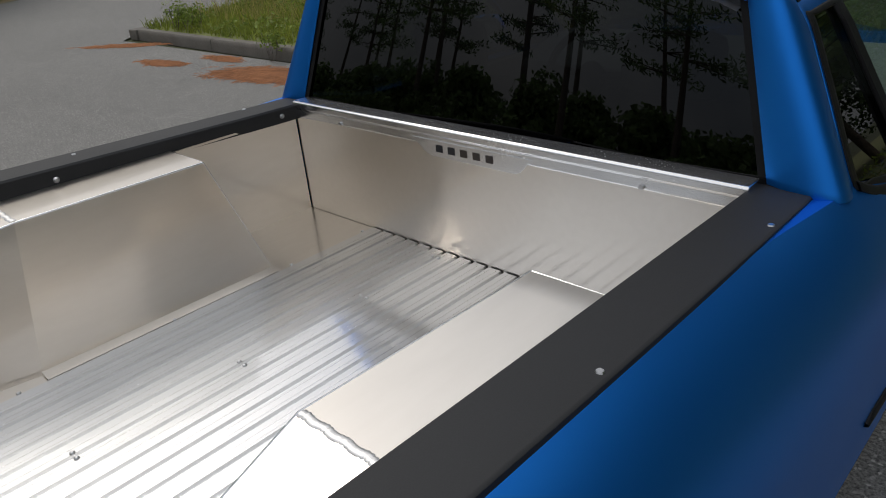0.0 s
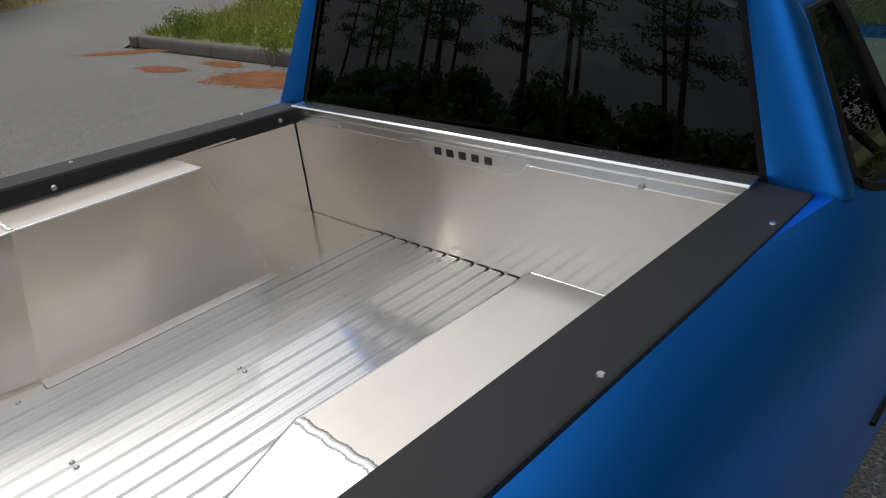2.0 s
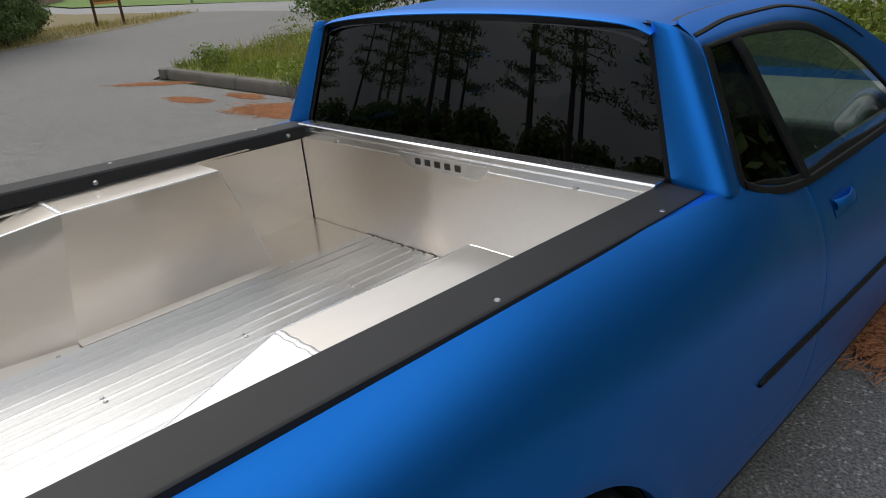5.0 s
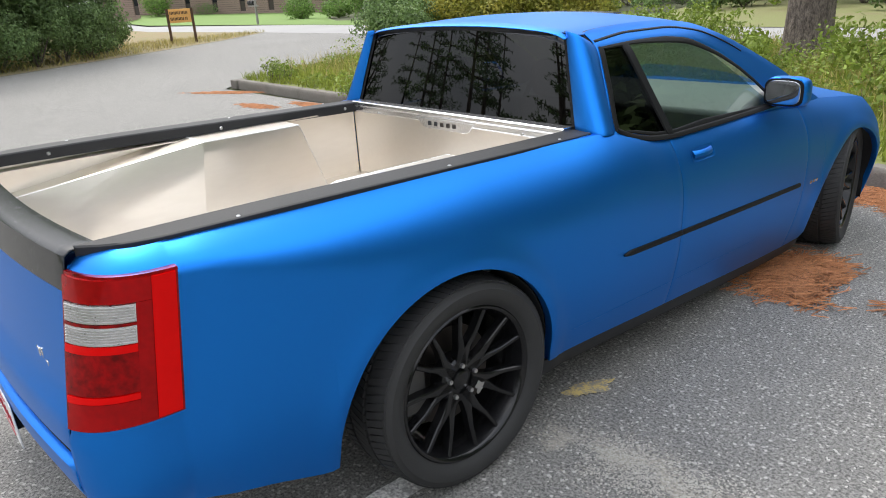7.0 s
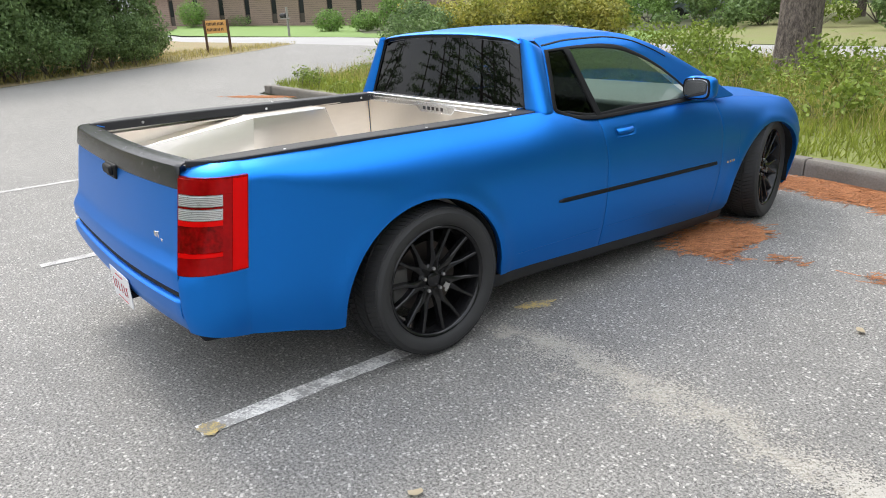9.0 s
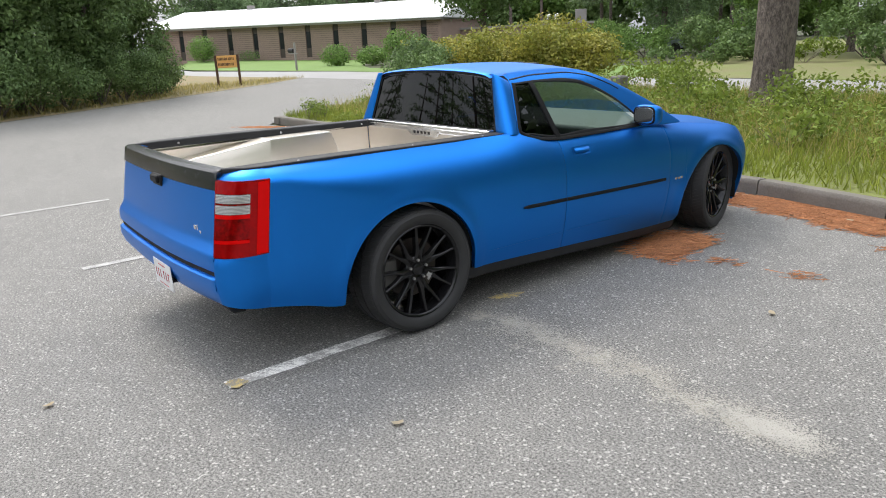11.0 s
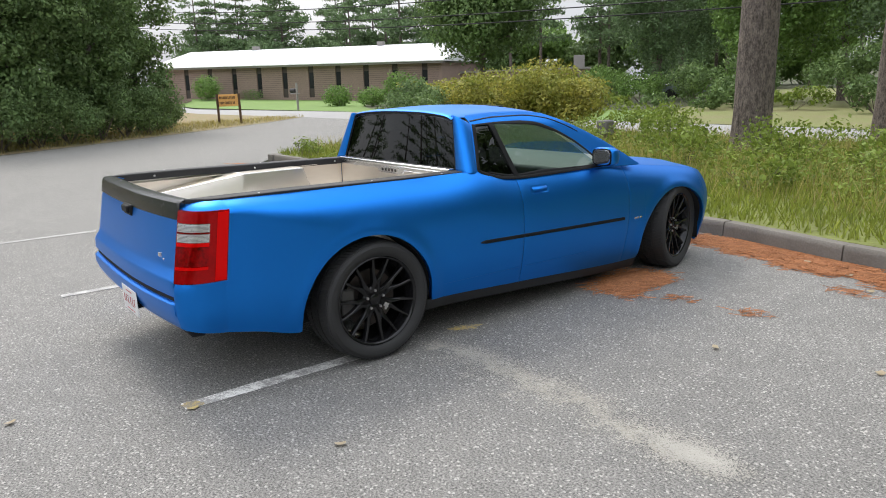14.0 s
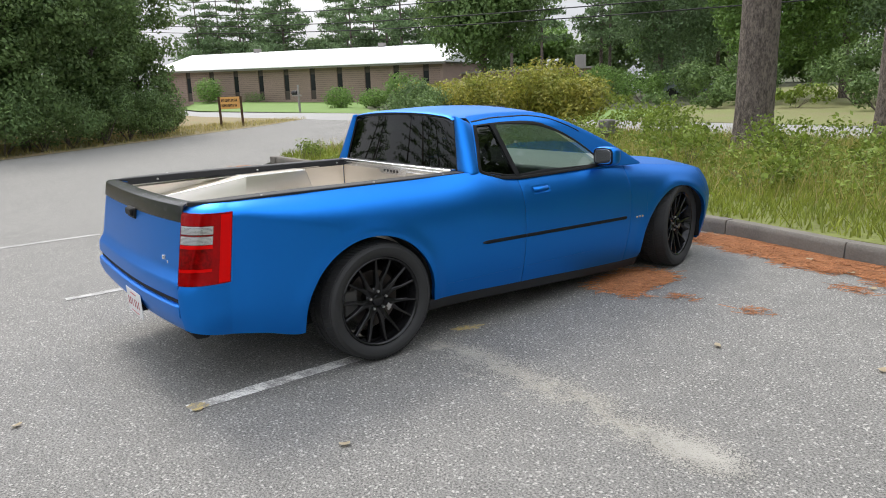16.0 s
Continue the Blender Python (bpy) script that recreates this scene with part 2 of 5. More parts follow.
def prism(outline, axis, a, b):
    """An outline of 2D points drawn out along an axis from a to b."""
    def at(p, t):
        return {"x": (t, p[0], p[1]), "y": (p[0], t, p[1]), "z": (p[0], p[1], t)}[axis]
    bm = bmesh.new()
    lo, hi = [bm.verts.new(at(p, a)) for p in outline], [bm.verts.new(at(p, b)) for p in outline]
    bm.faces.new(lo[::-1])
    bm.faces.new(hi)
    for i in range(len(outline)):
        j = (i + 1) % len(outline)
        bm.faces.new((lo[i], lo[j], hi[j], hi[i]))
    return bm


def lathe(profile, seg=48):
    """A profile of (radius, x) turned round the x axis."""
    rows = [[(x, r * math.cos(a), r * math.sin(a)) for a in (2 * math.pi * k / seg for k in range(seg))] for r, x in profile]
    bm = bmesh.new()
    vs = [[bm.verts.new(p) for p in row] for row in rows]
    for r0, r1 in zip(vs, vs[1:]):
        for i in range(seg):
            j = (i + 1) % seg
            bm.faces.new((r0[i], r0[j], r1[j], r1[i]))
    return bm


def thing(name, label, category, group="", place=(0, 0, 0)):
    ob = new(name)
    ob.location = place
    return tagged(ob, label, category, group)


# ---- the pickup: outer skin ----
truck = thing("pickup_truck", "satin blue pickup with bare aluminium bed, parked on asphalt", "pickup truck")

top_z = curve([(-1.2, 1.072), (-0.8, 1.072), (-0.4, 1.066), (0.1, 1.058), (0.5, 1.05), (0.78, 1.050), (0.95, 1.03), (1.15, 0.985), (1.6, 0.975),
               (2.1, 0.965), (2.45, 0.94), (2.8, 0.90), (3.2, 0.85), (3.5, 0.80), (3.7, 0.745), (3.9, 0.65)])
half_w = curve([(-1.075, 0.735), (-1.06, 0.755), (-1.03, 0.792), (-0.97, 0.842), (-0.9, 0.876), (-0.83, 0.900), (-0.7, 0.926), (-0.4, 0.952),
                (0.1, 0.968), (0.8, 0.975), (1.6, 0.978), (2.4, 0.975), (2.9, 0.965), (3.2, 0.955), (3.4, 0.935), (3.5, 0.90),
                (3.6, 0.855), (3.7, 0.76), (3.78, 0.61), (3.84, 0.40), (3.87, 0.0)])
roll_in = curve([(-1.2, 0.07), (-0.8, 0.10), (-0.4, 0.135), (0.5, 0.150), (0.8, 0.12), (1.1, 0.095), (2.1, 0.09), (2.5, 0.12), (3.0, 0.14), (3.5, 0.13), (3.9, 0.05)])
roll_depth = curve([(-1.2, 0.05), (-0.86, 0.055), (-0.6, 0.14), (-0.2, 0.26), (0.3, 0.33), (3.9, 0.33)])
low_z = curve([(-1.2, 0.43), (-1.0, 0.40), (-0.7, 0.337), (-0.5, 0.286), (0.38, 0.285), (1.2, 0.245), (2.5, 0.178), (3.4, 0.175), (3.9, 0.19)])
ARCHES = ((-0.036, 0.447, 0.33, 0.452), (2.985, 0.455, 0.33, 0.385))


def skin_low(y):
    z = low_z(y)
    for c, a, zc, h in ARCHES:
        if abs(y - c) < a:
            z = max(z, zc + h * math.sqrt(1 - ((y - c) / a) ** 2))
    return z


def skin(y, z, out=0.0):
    d = max(0.0, top_z(y) - z)
    x = half_w(y) + out
    x -= min(roll_in(y), half_w(y) * 0.9) * max(0.0, 1 - d / roll_depth(y)) ** 2.8
    x -= 0.045 * max(0.0, (0.58 - z) / 0.35) ** 1.8 + 0.012 * max(0.0, (0.78 - z) / 0.4) ** 2
    for c, a, zc, h in ARCHES:
        r = math.hypot((y - c) / (a + 0.02), (z - zc) / (h + 0.02))
        if z > 0.2:
            x += 0.012 * math.exp(-((r - 1.0) / 0.10) ** 2)
    back = min(1.0, max(0.0, (-0.75 - y) / 0.32))
    return (max(x, 0.0), y - 0.055 * back * min(1.0, max(0.0, (0.74 - z) / 0.1)), z)


def skin_columns(y0, y1, step=0.03):
    ys = set(np.round(np.linspace(y0, y1, max(3, int((y1 - y0) / step))), 4))
    for c, a, zc, h in ARCHES:
        ys |= {round(c - a * math.cos(k * math.pi / 44), 4) for k in range(45)}
    for e in (-1.075, 3.87):
        ys |= {round(e - math.copysign(q, e), 4) for q in (0.002, 0.006, 0.012, 0.02, 0.03)}
    keep = [y0]
    for y in sorted(float(y) for y in ys):
        if keep[-1] + 0.004 < y < y1 - 0.004:
            keep.append(y)
    return keep + [y1]


def corner(u, z, off=0.0):
    """The rounded tail corner, u from the flank (0) to the tailgate (1)."""
    t = min(1.06, (1.034 - z) / 0.368)
    p0, p1, p2 = (Vector(a).lerp(Vector(b), t) for a, b in (((0.904, -0.828), (0.884, -0.872)), ((0.898, -0.995), (0.886, -1.06)), ((0.722, -1.02), (0.768, -1.102))))
    q = p0 * (1 - u) ** 2 + p1 * 2 * u * (1 - u) + p2 * u * u
    d = (p1 - p0) * (1 - u) + (p2 - p1) * u
    nrm = Vector((-d.y, d.x)).normalized()
    return (q.x + nrm.x * off, q.y + nrm.y * off, z)


def corner_skin(u, z):
    top = 1.072
    off = -lerp(0.092, 0.055, u) * max(0.0, 1 - (top - z) / lerp(0.082, 0.055, u)) ** lerp(2.8, 2.3, u) + 0.012 * u * min(1.0, max(0.0, (0.66 - z) / 0.03)) - 0.04 * max(0.0, (0.52 - z) / 0.15) ** 1.8
    return corner(u, z, off)


def skin_panel(y0, y1, rows=30, low=skin_low, high=top_z):
    table = []
    if y0 < -0.8:
        y0 = -0.78
        for k in range(25):
            u = 1 - k / 24
            z0 = lerp(0.365, 0.420, u)
            col = [corner_skin(u, z0 + (1.072 - z0) * (1 - (1 - j / rows) ** 1.5)) for j in range(rows + 1)]
            x, y, z = col[0]
            table.append([(x - 0.03, y + 0.02, z + 0.004), (x - 0.006, y + 0.004, z - 0.002)] + col + [(col[-1][0] - 0.03 * (1 - u), col[-1][1] + 0.035 * u, col[-1][2] - 0.012)])
    for y in skin_columns(y0, y1):
        z0, z1 = low(y), high(y)
        col = []
        for k in range(rows + 1):
            u = k / rows
            col.append(skin(y, z0 + (z1 - z0) * (1 - (1 - u) ** 1.5)))
        x, yy, z = col[0]
        table.append([(max(x - 0.03, 0), yy, z + 0.004), (max(x - 0.006, 0), yy, z - 0.002)] + col + [(max(col[-1][0] - 0.06, 0), yy, col[-1][2] - 0.004)])
    return grid(table)


GAP = 0.0024
pair("bed_side", skin_panel(-1.075, 1.19 - GAP), PAINT, truck, solid=0.004)
doors = pair("door", skin_panel(1.19 + GAP, 2.33 - GAP), PAINT, truck, solid=0.004)
pair("front_fender", skin_panel(2.33 + GAP, 3.40), PAINT, truck, solid=0.004)
nose = skin_panel(3.40, 3.87)
other = mirrored(nose)
me = bpy.data.meshes.new("tmp")
other.to_mesh(me)
nose.from_mesh(me)
bmesh.ops.remove_doubles(nose, verts=nose.verts, dist=0.001)
part("front_bumper", nose, PAINT, truck, solid=0.004)

# rocker panels, side rub strips, door pulls
for side in (1, -1):
    rows = []
    for k in range(41):
        y = 0.385 + k * (2.53 - 0.385) / 40
        x, _, z = skin(y, low_z(y))
        rows.append([(side * (x - 0.004), y, z + 0.003), (side * (x - 0.012), y, z - 0.035), (side * (x - 0.03), y, z - 0.07), (side * (x - 0.10), y, z - 0.075)])
    part("rocker_panel", grid(rows), BLACK, truck, "matt black lower sill", solid=0.006)
    for y0, y1, owner in ((0.80, 1.19 - GAP, truck), (1.19 + GAP, 2.27, doors[0 if side > 0 else 1])):
        rows = []
        for k in range(25):
            y = y0 + (y1 - y0) * k / 24
            zc = 0.598 - 0.034 * (y - 0.8)
            taper = min(1.0, 0.35 + (y - 0.8) / 0.06) if y0 < 1 else 1.0
            row = []
            for dz, dx in ((-0.0115, 0.001), (-0.010, 0.006), (-0.004, 0.010), (0.004, 0.010), (0.010, 0.006), (0.0115, 0.001)):
                x, yy, z = skin(y, zc + dz * taper)
                row.append((side * (x + dx), yy, z))
            rows.append(row)
        part("rub_strip", grid(rows), TRIM, owner, "black rubber rub strip", solid=0.002)
    # recessed pull: cup and bar
    rows = []
    for k in range(17):
        u = k / 16
        row = []
        for j in range(9):
            v = j / 8
            y, z = 1.285 + 0.17 * u, 0.858 + 0.055 * v
            inset = 0.020 * (math.sin(math.pi * u) * math.sin(math.pi * v)) ** 0.5
            x, yy, zz = skin(y, z)
            row.append((side * (x + 0.0045 - inset * 0.35), yy, zz))
        rows.append(row)
    cup = part("handle_cup", grid(rows), PAINT, doors[0 if side > 0 else 1])
    rows = []
    for k in range(13):
        y = 1.30 + 0.14 * k / 12
        bow = math.sin(math.pi * k / 12)
        row = []
        for a in range(8):
            an = a * math.pi / 4
            x, yy, zz = skin(y, 0.889 + 0.013 * math.sin(an))
            row.append((side * (x + 0.004 + 0.014 * bow + 0.006 * math.cos(an)), yy, zz))
        rows.append(row + row[:1])
    part("door_handle", grid(rows), PAINT, doors[0 if side > 0 else 1])
    # small fender badge
    for k in range(3):
        y = 2.40 + k * 0.034
        x, yy, zz = skin(y + 0.01, 0.53)
        part("badge", box(side * x, side * (x + 0.003), y, y + 0.024, 0.524, 0.541), CHROME, truck, "small chrome badge", bevel=0.001)
    # dark line low on the doors
    for y0, y1 in ((0.52, 1.17), (1.22, 1.9)):
        rows = []
        for k in range(21):
            y = y0 + (y1 - y0) * k / 20
            row = []
            for dz, dx in ((-0.004, 0.001), (0.0, 0.0035), (0.004, 0.001)):
                x, yy, z = skin(y, 0.375 - 0.02 * (y - 0.5) + dz)
                row.append((side * (x + dx), yy, z))
            rows.append(row)
        part("sill_crease", grid(rows), PAINT, truck)
    # wheel well liners
    for c, a, zc, h in ARCHES:
        rows = []
        for k in range(33):
            an = math.pi * k / 32
            y, z = c - (a - 0.004) * math.cos(an), zc + (h - 0.004) * math.sin(an)
            rows.append([(side * (skin(y, z)[0] - 0.03), y, z), (side * 0.60, y, z)])
        rows = [[(p[0], p[1], low_z(p[1]) + 0.02) for p in rows[0]]] + rows + [[(p[0], p[1], low_z(p[1]) + 0.02) for p in rows[-1]]]
        part("wheel_liner", grid(rows), DARK, truck, "black wheel well liner", solid=0.004)
        part("wheel_liner_back", box(side * 0.595, side * 0.605, c - a, c + a, 0.22, zc + h), DARK, truck)
part("underbody", box(-0.84, 0.84, 0.42, 2.50, 0.19, 0.30), DARK, truck, bevel=0.02)
part("underbody", box(-0.58, 0.58, -0.5, 3.5, 0.22, 0.55), DARK, truck, bevel=0.02)
part("underbody", box(-0.74, 0.74, -1.04, -0.56, 0.46, 0.60), DARK, truck, bevel=0.02)

# hood
rows = []
for k in range(33):
    y = 2.36 + k * (3.79 - 2.36) / 32
    x, _, z = skin(y, top_z(y))
    row = []
    for j in range(31):
        u = -1 + 2 * j / 30
        crown = 0.045 * (1 - u ** 4) + 0.012 * math.exp(-((abs(u) - 0.55) / 0.12) ** 2)
        row.append((u * max(x - 0.004, 0.02), y, z + crown * min(1, (3.9 - y) / 0.35) + 0.002))
    rows.append(row)
part("hood", grid(rows), PAINT, truck, solid=0.004)

# ---- cab ----
def cab_x(z):
    return 0.885 - 0.50 * (z - 1.0) - 4.0 * max(0.0, z - 1.305) ** 2


sail = []
for k in range(25):
    v = k / 24
    g = Vector((lerp(0.735, 0.632, v), lerp(0.800, 0.866, v), lerp(1.058, 1.412, v)))
    w = Vector((cab_x(lerp(1.04, 1.352, v)), lerp(0.868, 0.955, v), lerp(1.04, 1.352, v)))
    c = Vector((lerp(0.903, 0.722, v), lerp(0.751, 0.822, v), lerp(1.045, 1.412, v)))
    row = []
    for j in range(15):
        u = j / 14
        row.append(g * (1 - u) ** 2 + c * 2 * u * (1 - u) + w * u * u)
    sail.append(row)
pair("rear_pillar", grid(sail), PAINT, truck, solid=0.004)

OUTER = [(0.868, 1.04), (0.912, 1.19), (0.955, 1.352), (0.962, 1.402), (1.2, 1.412), (1.45, 1.408), (1.65, 1.385), (1.85, 1.315), (2.05, 1.225), (2.25, 1.12), (2.46, 0.985), (2.5, 0.945), (2.2, 0.955), (1.8, 0.965), (1.5, 0.968), (1.2, 0.972), (1.05, 0.985), (0.93, 1.01)]
INNER = [(0.885, 1.052), (0.928, 1.2), (0.966, 1.335), (0.995, 1.343), (1.2, 1.348), (1.42, 1.342), (1.58, 1.318), (1.75, 1.25), (1.88, 1.175), (1.99, 1.09), (2.06, 1.02), (2.05, 0.99), (1.95, 0.985), (1.7, 0.985), (1.45, 0.985), (1.23, 0.988), (1.1, 1.0), (0.97, 1.03)]


def loop_points(pts, n_each=5):
    out = []
    for i in range(len(pts)):
        a, b, c, d = (Vector(pts[(i + k - 1) % len(pts)]) for k in range(4))
        for k in range(n_each):
            t = k / n_each
            m0, m1 = (c - a) / 2 * 0.7, (d - b) / 2 * 0.7
            out.append(((2 * t ** 3 - 3 * t * t + 1) * b + (t ** 3 - 2 * t * t + t) * m0 + (-2 * t ** 3 + 3 * t * t) * c + (t ** 3 - t * t) * m1))
    return out


def cab_ring(outer, inner, push=0.0, steps=4, ease=1.0):
    lo, li = loop_points(outer), loop_points(inner)
    rows = []
    for k in range(steps + 1):
        row = []
        for a, b in zip(lo, li):
            p = a.lerp(b, k / steps)
            row.append((cab_x(p.y) + push, p.x, p.y))
        rows.append(row + row[:1])
    return grid(rows)


def shrink(pts, d):
    c = Vector((1.48, 1.16))
    return [tuple(Vector(p) + (c - Vector(p)).normalized() * d) for p in pts]


pair("door_frame", cab_ring(OUTER, INNER), PAINT, truck, solid=0.004)
pair("window_trim", cab_ring(shrink(INNER, -0.004), shrink(INNER, 0.022), 0.003, 3), TRIM, truck, label="black rubber window surround", solid=0.004)


def side_pane(y0f, y1f):
    """Part of the side opening between two slanted lines y0f(z) and y1f(z)."""
    ins = shrink(INNER, 0.006)
    up = curve(sorted((p[0], p[1]) for p in ins[2:11]))
    dn = curve(sorted((p[0], p[1]) for p in [ins[0]] + ins[11:]))
    rear = lambda z: 0.882 + (z - 1.052) * 0.285
    rows = []
    for i in range(25):
        u = i / 24
        col = []
        for j in range(15):
            v = j / 14
            z = lerp(0.99, 1.34, v)
            y = lerp(max(y0f(z), rear(z)), y1f(z), u)
            zz = lerp(dn(y), up(y), v)
            y = lerp(max(y0f(zz), rear(zz)), y1f(zz), u)
            zz = lerp(dn(y), up(y), v)
            col.append((cab_x(zz) - 0.006, y, zz))
        rows.append(col)
    return grid(rows)


DIV = lambda z: 1.20 - (z - 0.99) * 0.20
for pane in pair("quarter_window", side_pane(lambda z: 0.0, DIV), TINT, truck, label="dark tinted quarter window", facing=(1, 0, 0.3)):
    pane.visible_shadow = False
for pane in pair("door_window", side_pane(DIV, lambda z: 2.07 - max(0, z - 1.01) * 1.1 if z < 1.2 else 1.861 - (z - 1.2) * 1.9), CLEARGLASS, truck, label="clear side window", facing=(1, 0, 0.3)):
    pane.visible_shadow = False
rows = [[(cab_x(z) + dx, DIV(z) + dy, z) for dy, dx in ((-0.022, 0.0), (-0.018, 0.007), (0.018, 0.007), (0.022, 0.0))] for z in (0.975 + k * 0.0365 for k in range(11))]
pair("window_divider", grid(rows), TRIM, truck, label="black window divider", solid=0.004)
rows = []
for k in range(31):
    y = lerp(0.895, 2.09, k / 30)
    z = curve([(0.895, 1.045), (0.97, 1.012), (1.1, 0.985), (1.25, 0.974), (1.7, 0.972), (2.09, 0.975)])(y)
    rows.append([(cab_x(z + dz) + dx, y, z + dz) for dz, dx in ((-0.006, 0.002), (-0.004, 0.008), (0.009, 0.009), (0.013, 0.004))])
pair("belt_strip", grid(rows), TRIM, truck, label="black rubber belt strip", solid=0.003)
# drip groove above the doors
rows = []
for k in range(41):
    y = 0.965 + k * (1.95 - 0.965) / 40
    z = curve([(0.965, 1.366), (1.2, 1.382), (1.45, 1.380), (1.65, 1.355), (1.85, 1.285), (2.0, 1.21)])(y)
    rows.append([(cab_x(z - 0.004) + 0.001, y, z - 0.004), (cab_x(z) + 0.005, y, z), (cab_x(z + 0.004) + 0.001, y, z + 0.004)])
pair("drip_seal", grid(rows), TRIM, truck, label="black roof drip seal", solid=0.003)

# roof
edge_z = curve([(0.83, 1.412), (0.97, 1.408), (1.2, 1.410), (1.45, 1.406), (1.65, 1.384), (1.78, 1.345)])
rows = []
for k in range(31):
    v = k / 30
    row = []
    for j in range(33):
        u = -1 + 2 * j / 32
        y = lerp(0.842 + 0.012 * (1 - u * u), 1.70 + 0.11 * (1 - u * u), v)
        x = cab_x(edge_z(y)) + 0.010
        z = edge_z(y) + 0.046 * (1 - abs(u) ** 2.4) * (0.72 + 0.28 * math.sin(math.pi * v)) - 0.012 * max(0, 1 - v / 0.06) ** 2 - 0.016 * abs(u) ** 20
        row.append((u * x, y, z))
    rows.append(row)
part("roof", grid(rows), PAINT, truck, solid=0.004)
part("roof_lining", grid([[(x * 0.97, y + 0.01, z - 0.022) for x, y, z in row] for row in rows]), LINING, truck)
pair("pillar_lining", cab_ring(OUTER, INNER, -0.014), LINING, truck)
pair("pillar_lining", grid([[(p.x - 0.022, p.y + 0.016, p.z) for p in row] for row in sail]), LINING, truck)
# sunroof panel, flush dark glass
rows = [[(x, y, 1.4525 - 0.0014 * k - 0.03 * (x / 0.6) ** 2) for x in (-0.36, -0.2, 0, 0.2, 0.36)] for k, y in enumerate((1.20, 1.30, 1.40, 1.50, 1.58))]
part("sunroof", grid(rows), GLOSSBLACK, truck, "dark glass sunroof panel", solid=0.006)

# rear window with its black seal
rows, seal = [], []
for k in range(13):
    v = k / 12
    row = []
    for j in range(25):
        u = -1 + 2 * j / 24
        zt = lerp(1.056, 1.398 + 0.026 * (1 - u * u), v)
        row.append((u * lerp(0.73, 0.630, v), lerp(0.808, 0.876, v) - 0.012 * (1 - u * u), zt))
    rows.append(row)
pane = part("rear_window", grid(rows), TINT, truck, "dark tinted rear window", facing=(0, -1, 0.2))
pane.visible_shadow = False
strip = [[Vector(rows[0][j]) + Vector((0, -0.004, q)) for j in range(25)] for q in (-0.012, 0.010)]
part("window_seal", grid(strip), TRIM, truck, solid=0.004)
strip = [[Vector(rows[12][j]) + Vector((0, -0.004 - q * 0.4, q)) for j in range(25)] for q in (-0.014, 0.008)]
part("window_seal", grid(strip), TRIM, truck, solid=0.004)
pair("window_seal", grid([[Vector(rows[k][24]) + Vector((q, -0.005, 0)) for k in range(13)] for q in (-0.012, 0.008)]), TRIM, truck, solid=0.004)

# windscreen and its cowl
rows = []
for k in range(11):
    v = k / 10
    rows.append([(u * lerp(0.80, 0.575, v), lerp(2.50 + 0.10 * (1 - u * u), 1.72 + 0.10 * (1 - u * u), v), lerp(0.955, 1.375 + 0.04 * (1 - u * u), v)) for u in (-1 + 2 * j / 16 for j in range(17))])
pane = part("windscreen", grid(rows), CLEARGLASS, truck, "clear windscreen", facing=(0, 1, 1))
pane.visible_shadow = False
part("cowl", box(-0.80, 0.80, 2.36, 2.56, 0.90, 0.945), TRIM, truck, bevel=0.01)

# mirrors
def squared(bm, cx, cz, rx, rz):
    for v in bm.verts:
        p, q = abs(v.co.x - cx) / rx, abs(v.co.z - cz) / rz
        k = math.hypot(p, q) / max(1e-6, (p ** 4 + q ** 4) ** 0.25) if p + q > 1e-5 else 1.0
        v.co.x, v.co.z = cx + (v.co.x - cx) * k, cz + (v.co.z - cz) * k
    return bm


for side in (1, -1):
    bm = squared(ball((side * 0.975, 2.03, 1.050), (0.098, 0.105, 0.070), 24), side * 0.975, 1.050, 0.098, 0.070)
    for v in bm.verts:
        if v.co.y < 1.995:
            v.co.y = 1.995
    shell = part("door_mirror", bm, PAINT, truck)
    bm = squared(ball((side * 0.972, 1.992, 1.050), (0.091, 0.004, 0.063), 24), side * 0.972, 1.050, 0.091, 0.063)
    part("mirror_surround", bm, TRIM, shell)
    bm = squared(ball((side * 0.970, 1.988, 1.050), (0.080, 0.003, 0.054), 24), side * 0.970, 1.050, 0.080, 0.054)
    part("mirror_pane", bm, MIRROR, shell, "mirror glass")
    part("mirror_arm", rod((side * 0.86, 2.08, 1.0), (side * 0.94, 2.06, 1.02), 0.03, 0.024), TRIM, shell)

# cabin
part("dashboard", prism([(2.02, 0.80), (1.98, 0.93), (2.04, 0.965), (2.20, 1.01), (2.40, 1.015), (2.49, 0.95), (2.5, 0.70), (2.1, 0.70)], "x", -0.78, 0.78), DASH, truck, "light grey dashboard", bevel=0.02)
for x in (0.37, -0.37):
    part("seat_cushion", box(x - 0.25, x + 0.25, 1.28, 1.80, 0.42, 0.60), SEAT, truck, bevel=0.05)
    bm = prism([(1.24, 0.55), (1.36, 0.57), (1.20, 1.10), (1.08, 1.10)], "x", x - 0.24, x + 0.24)
    part("seat_back", bm, SEAT, truck, bevel=0.04)
    part("headrest", box(x - 0.13, x + 0.13, 1.07, 1.17, 1.11, 1.27), SEAT, truck, bevel=0.04)
bm = bmesh.new()
for k in range(28):
    a, b = 2 * math.pi * k / 28, 2 * math.pi * (k + 1) / 28
    f = lambda t: Vector((-0.37 + 0.18 * math.cos(t), 1.88 + 0.06 * math.sin(t), 0.93 + 0.165 * math.sin(t)))
    rod(f(a), f(b), 0.015, seg=8, bm=bm)
for t in (0.1, math.pi - 0.1, -math.pi / 2):
    rod(f(t), (-0.37, 1.93, 0.92), 0.014, seg=8, bm=bm)
ball((-0.37, 1.92, 0.92), (0.06, 0.03, 0.06), 12, bm)
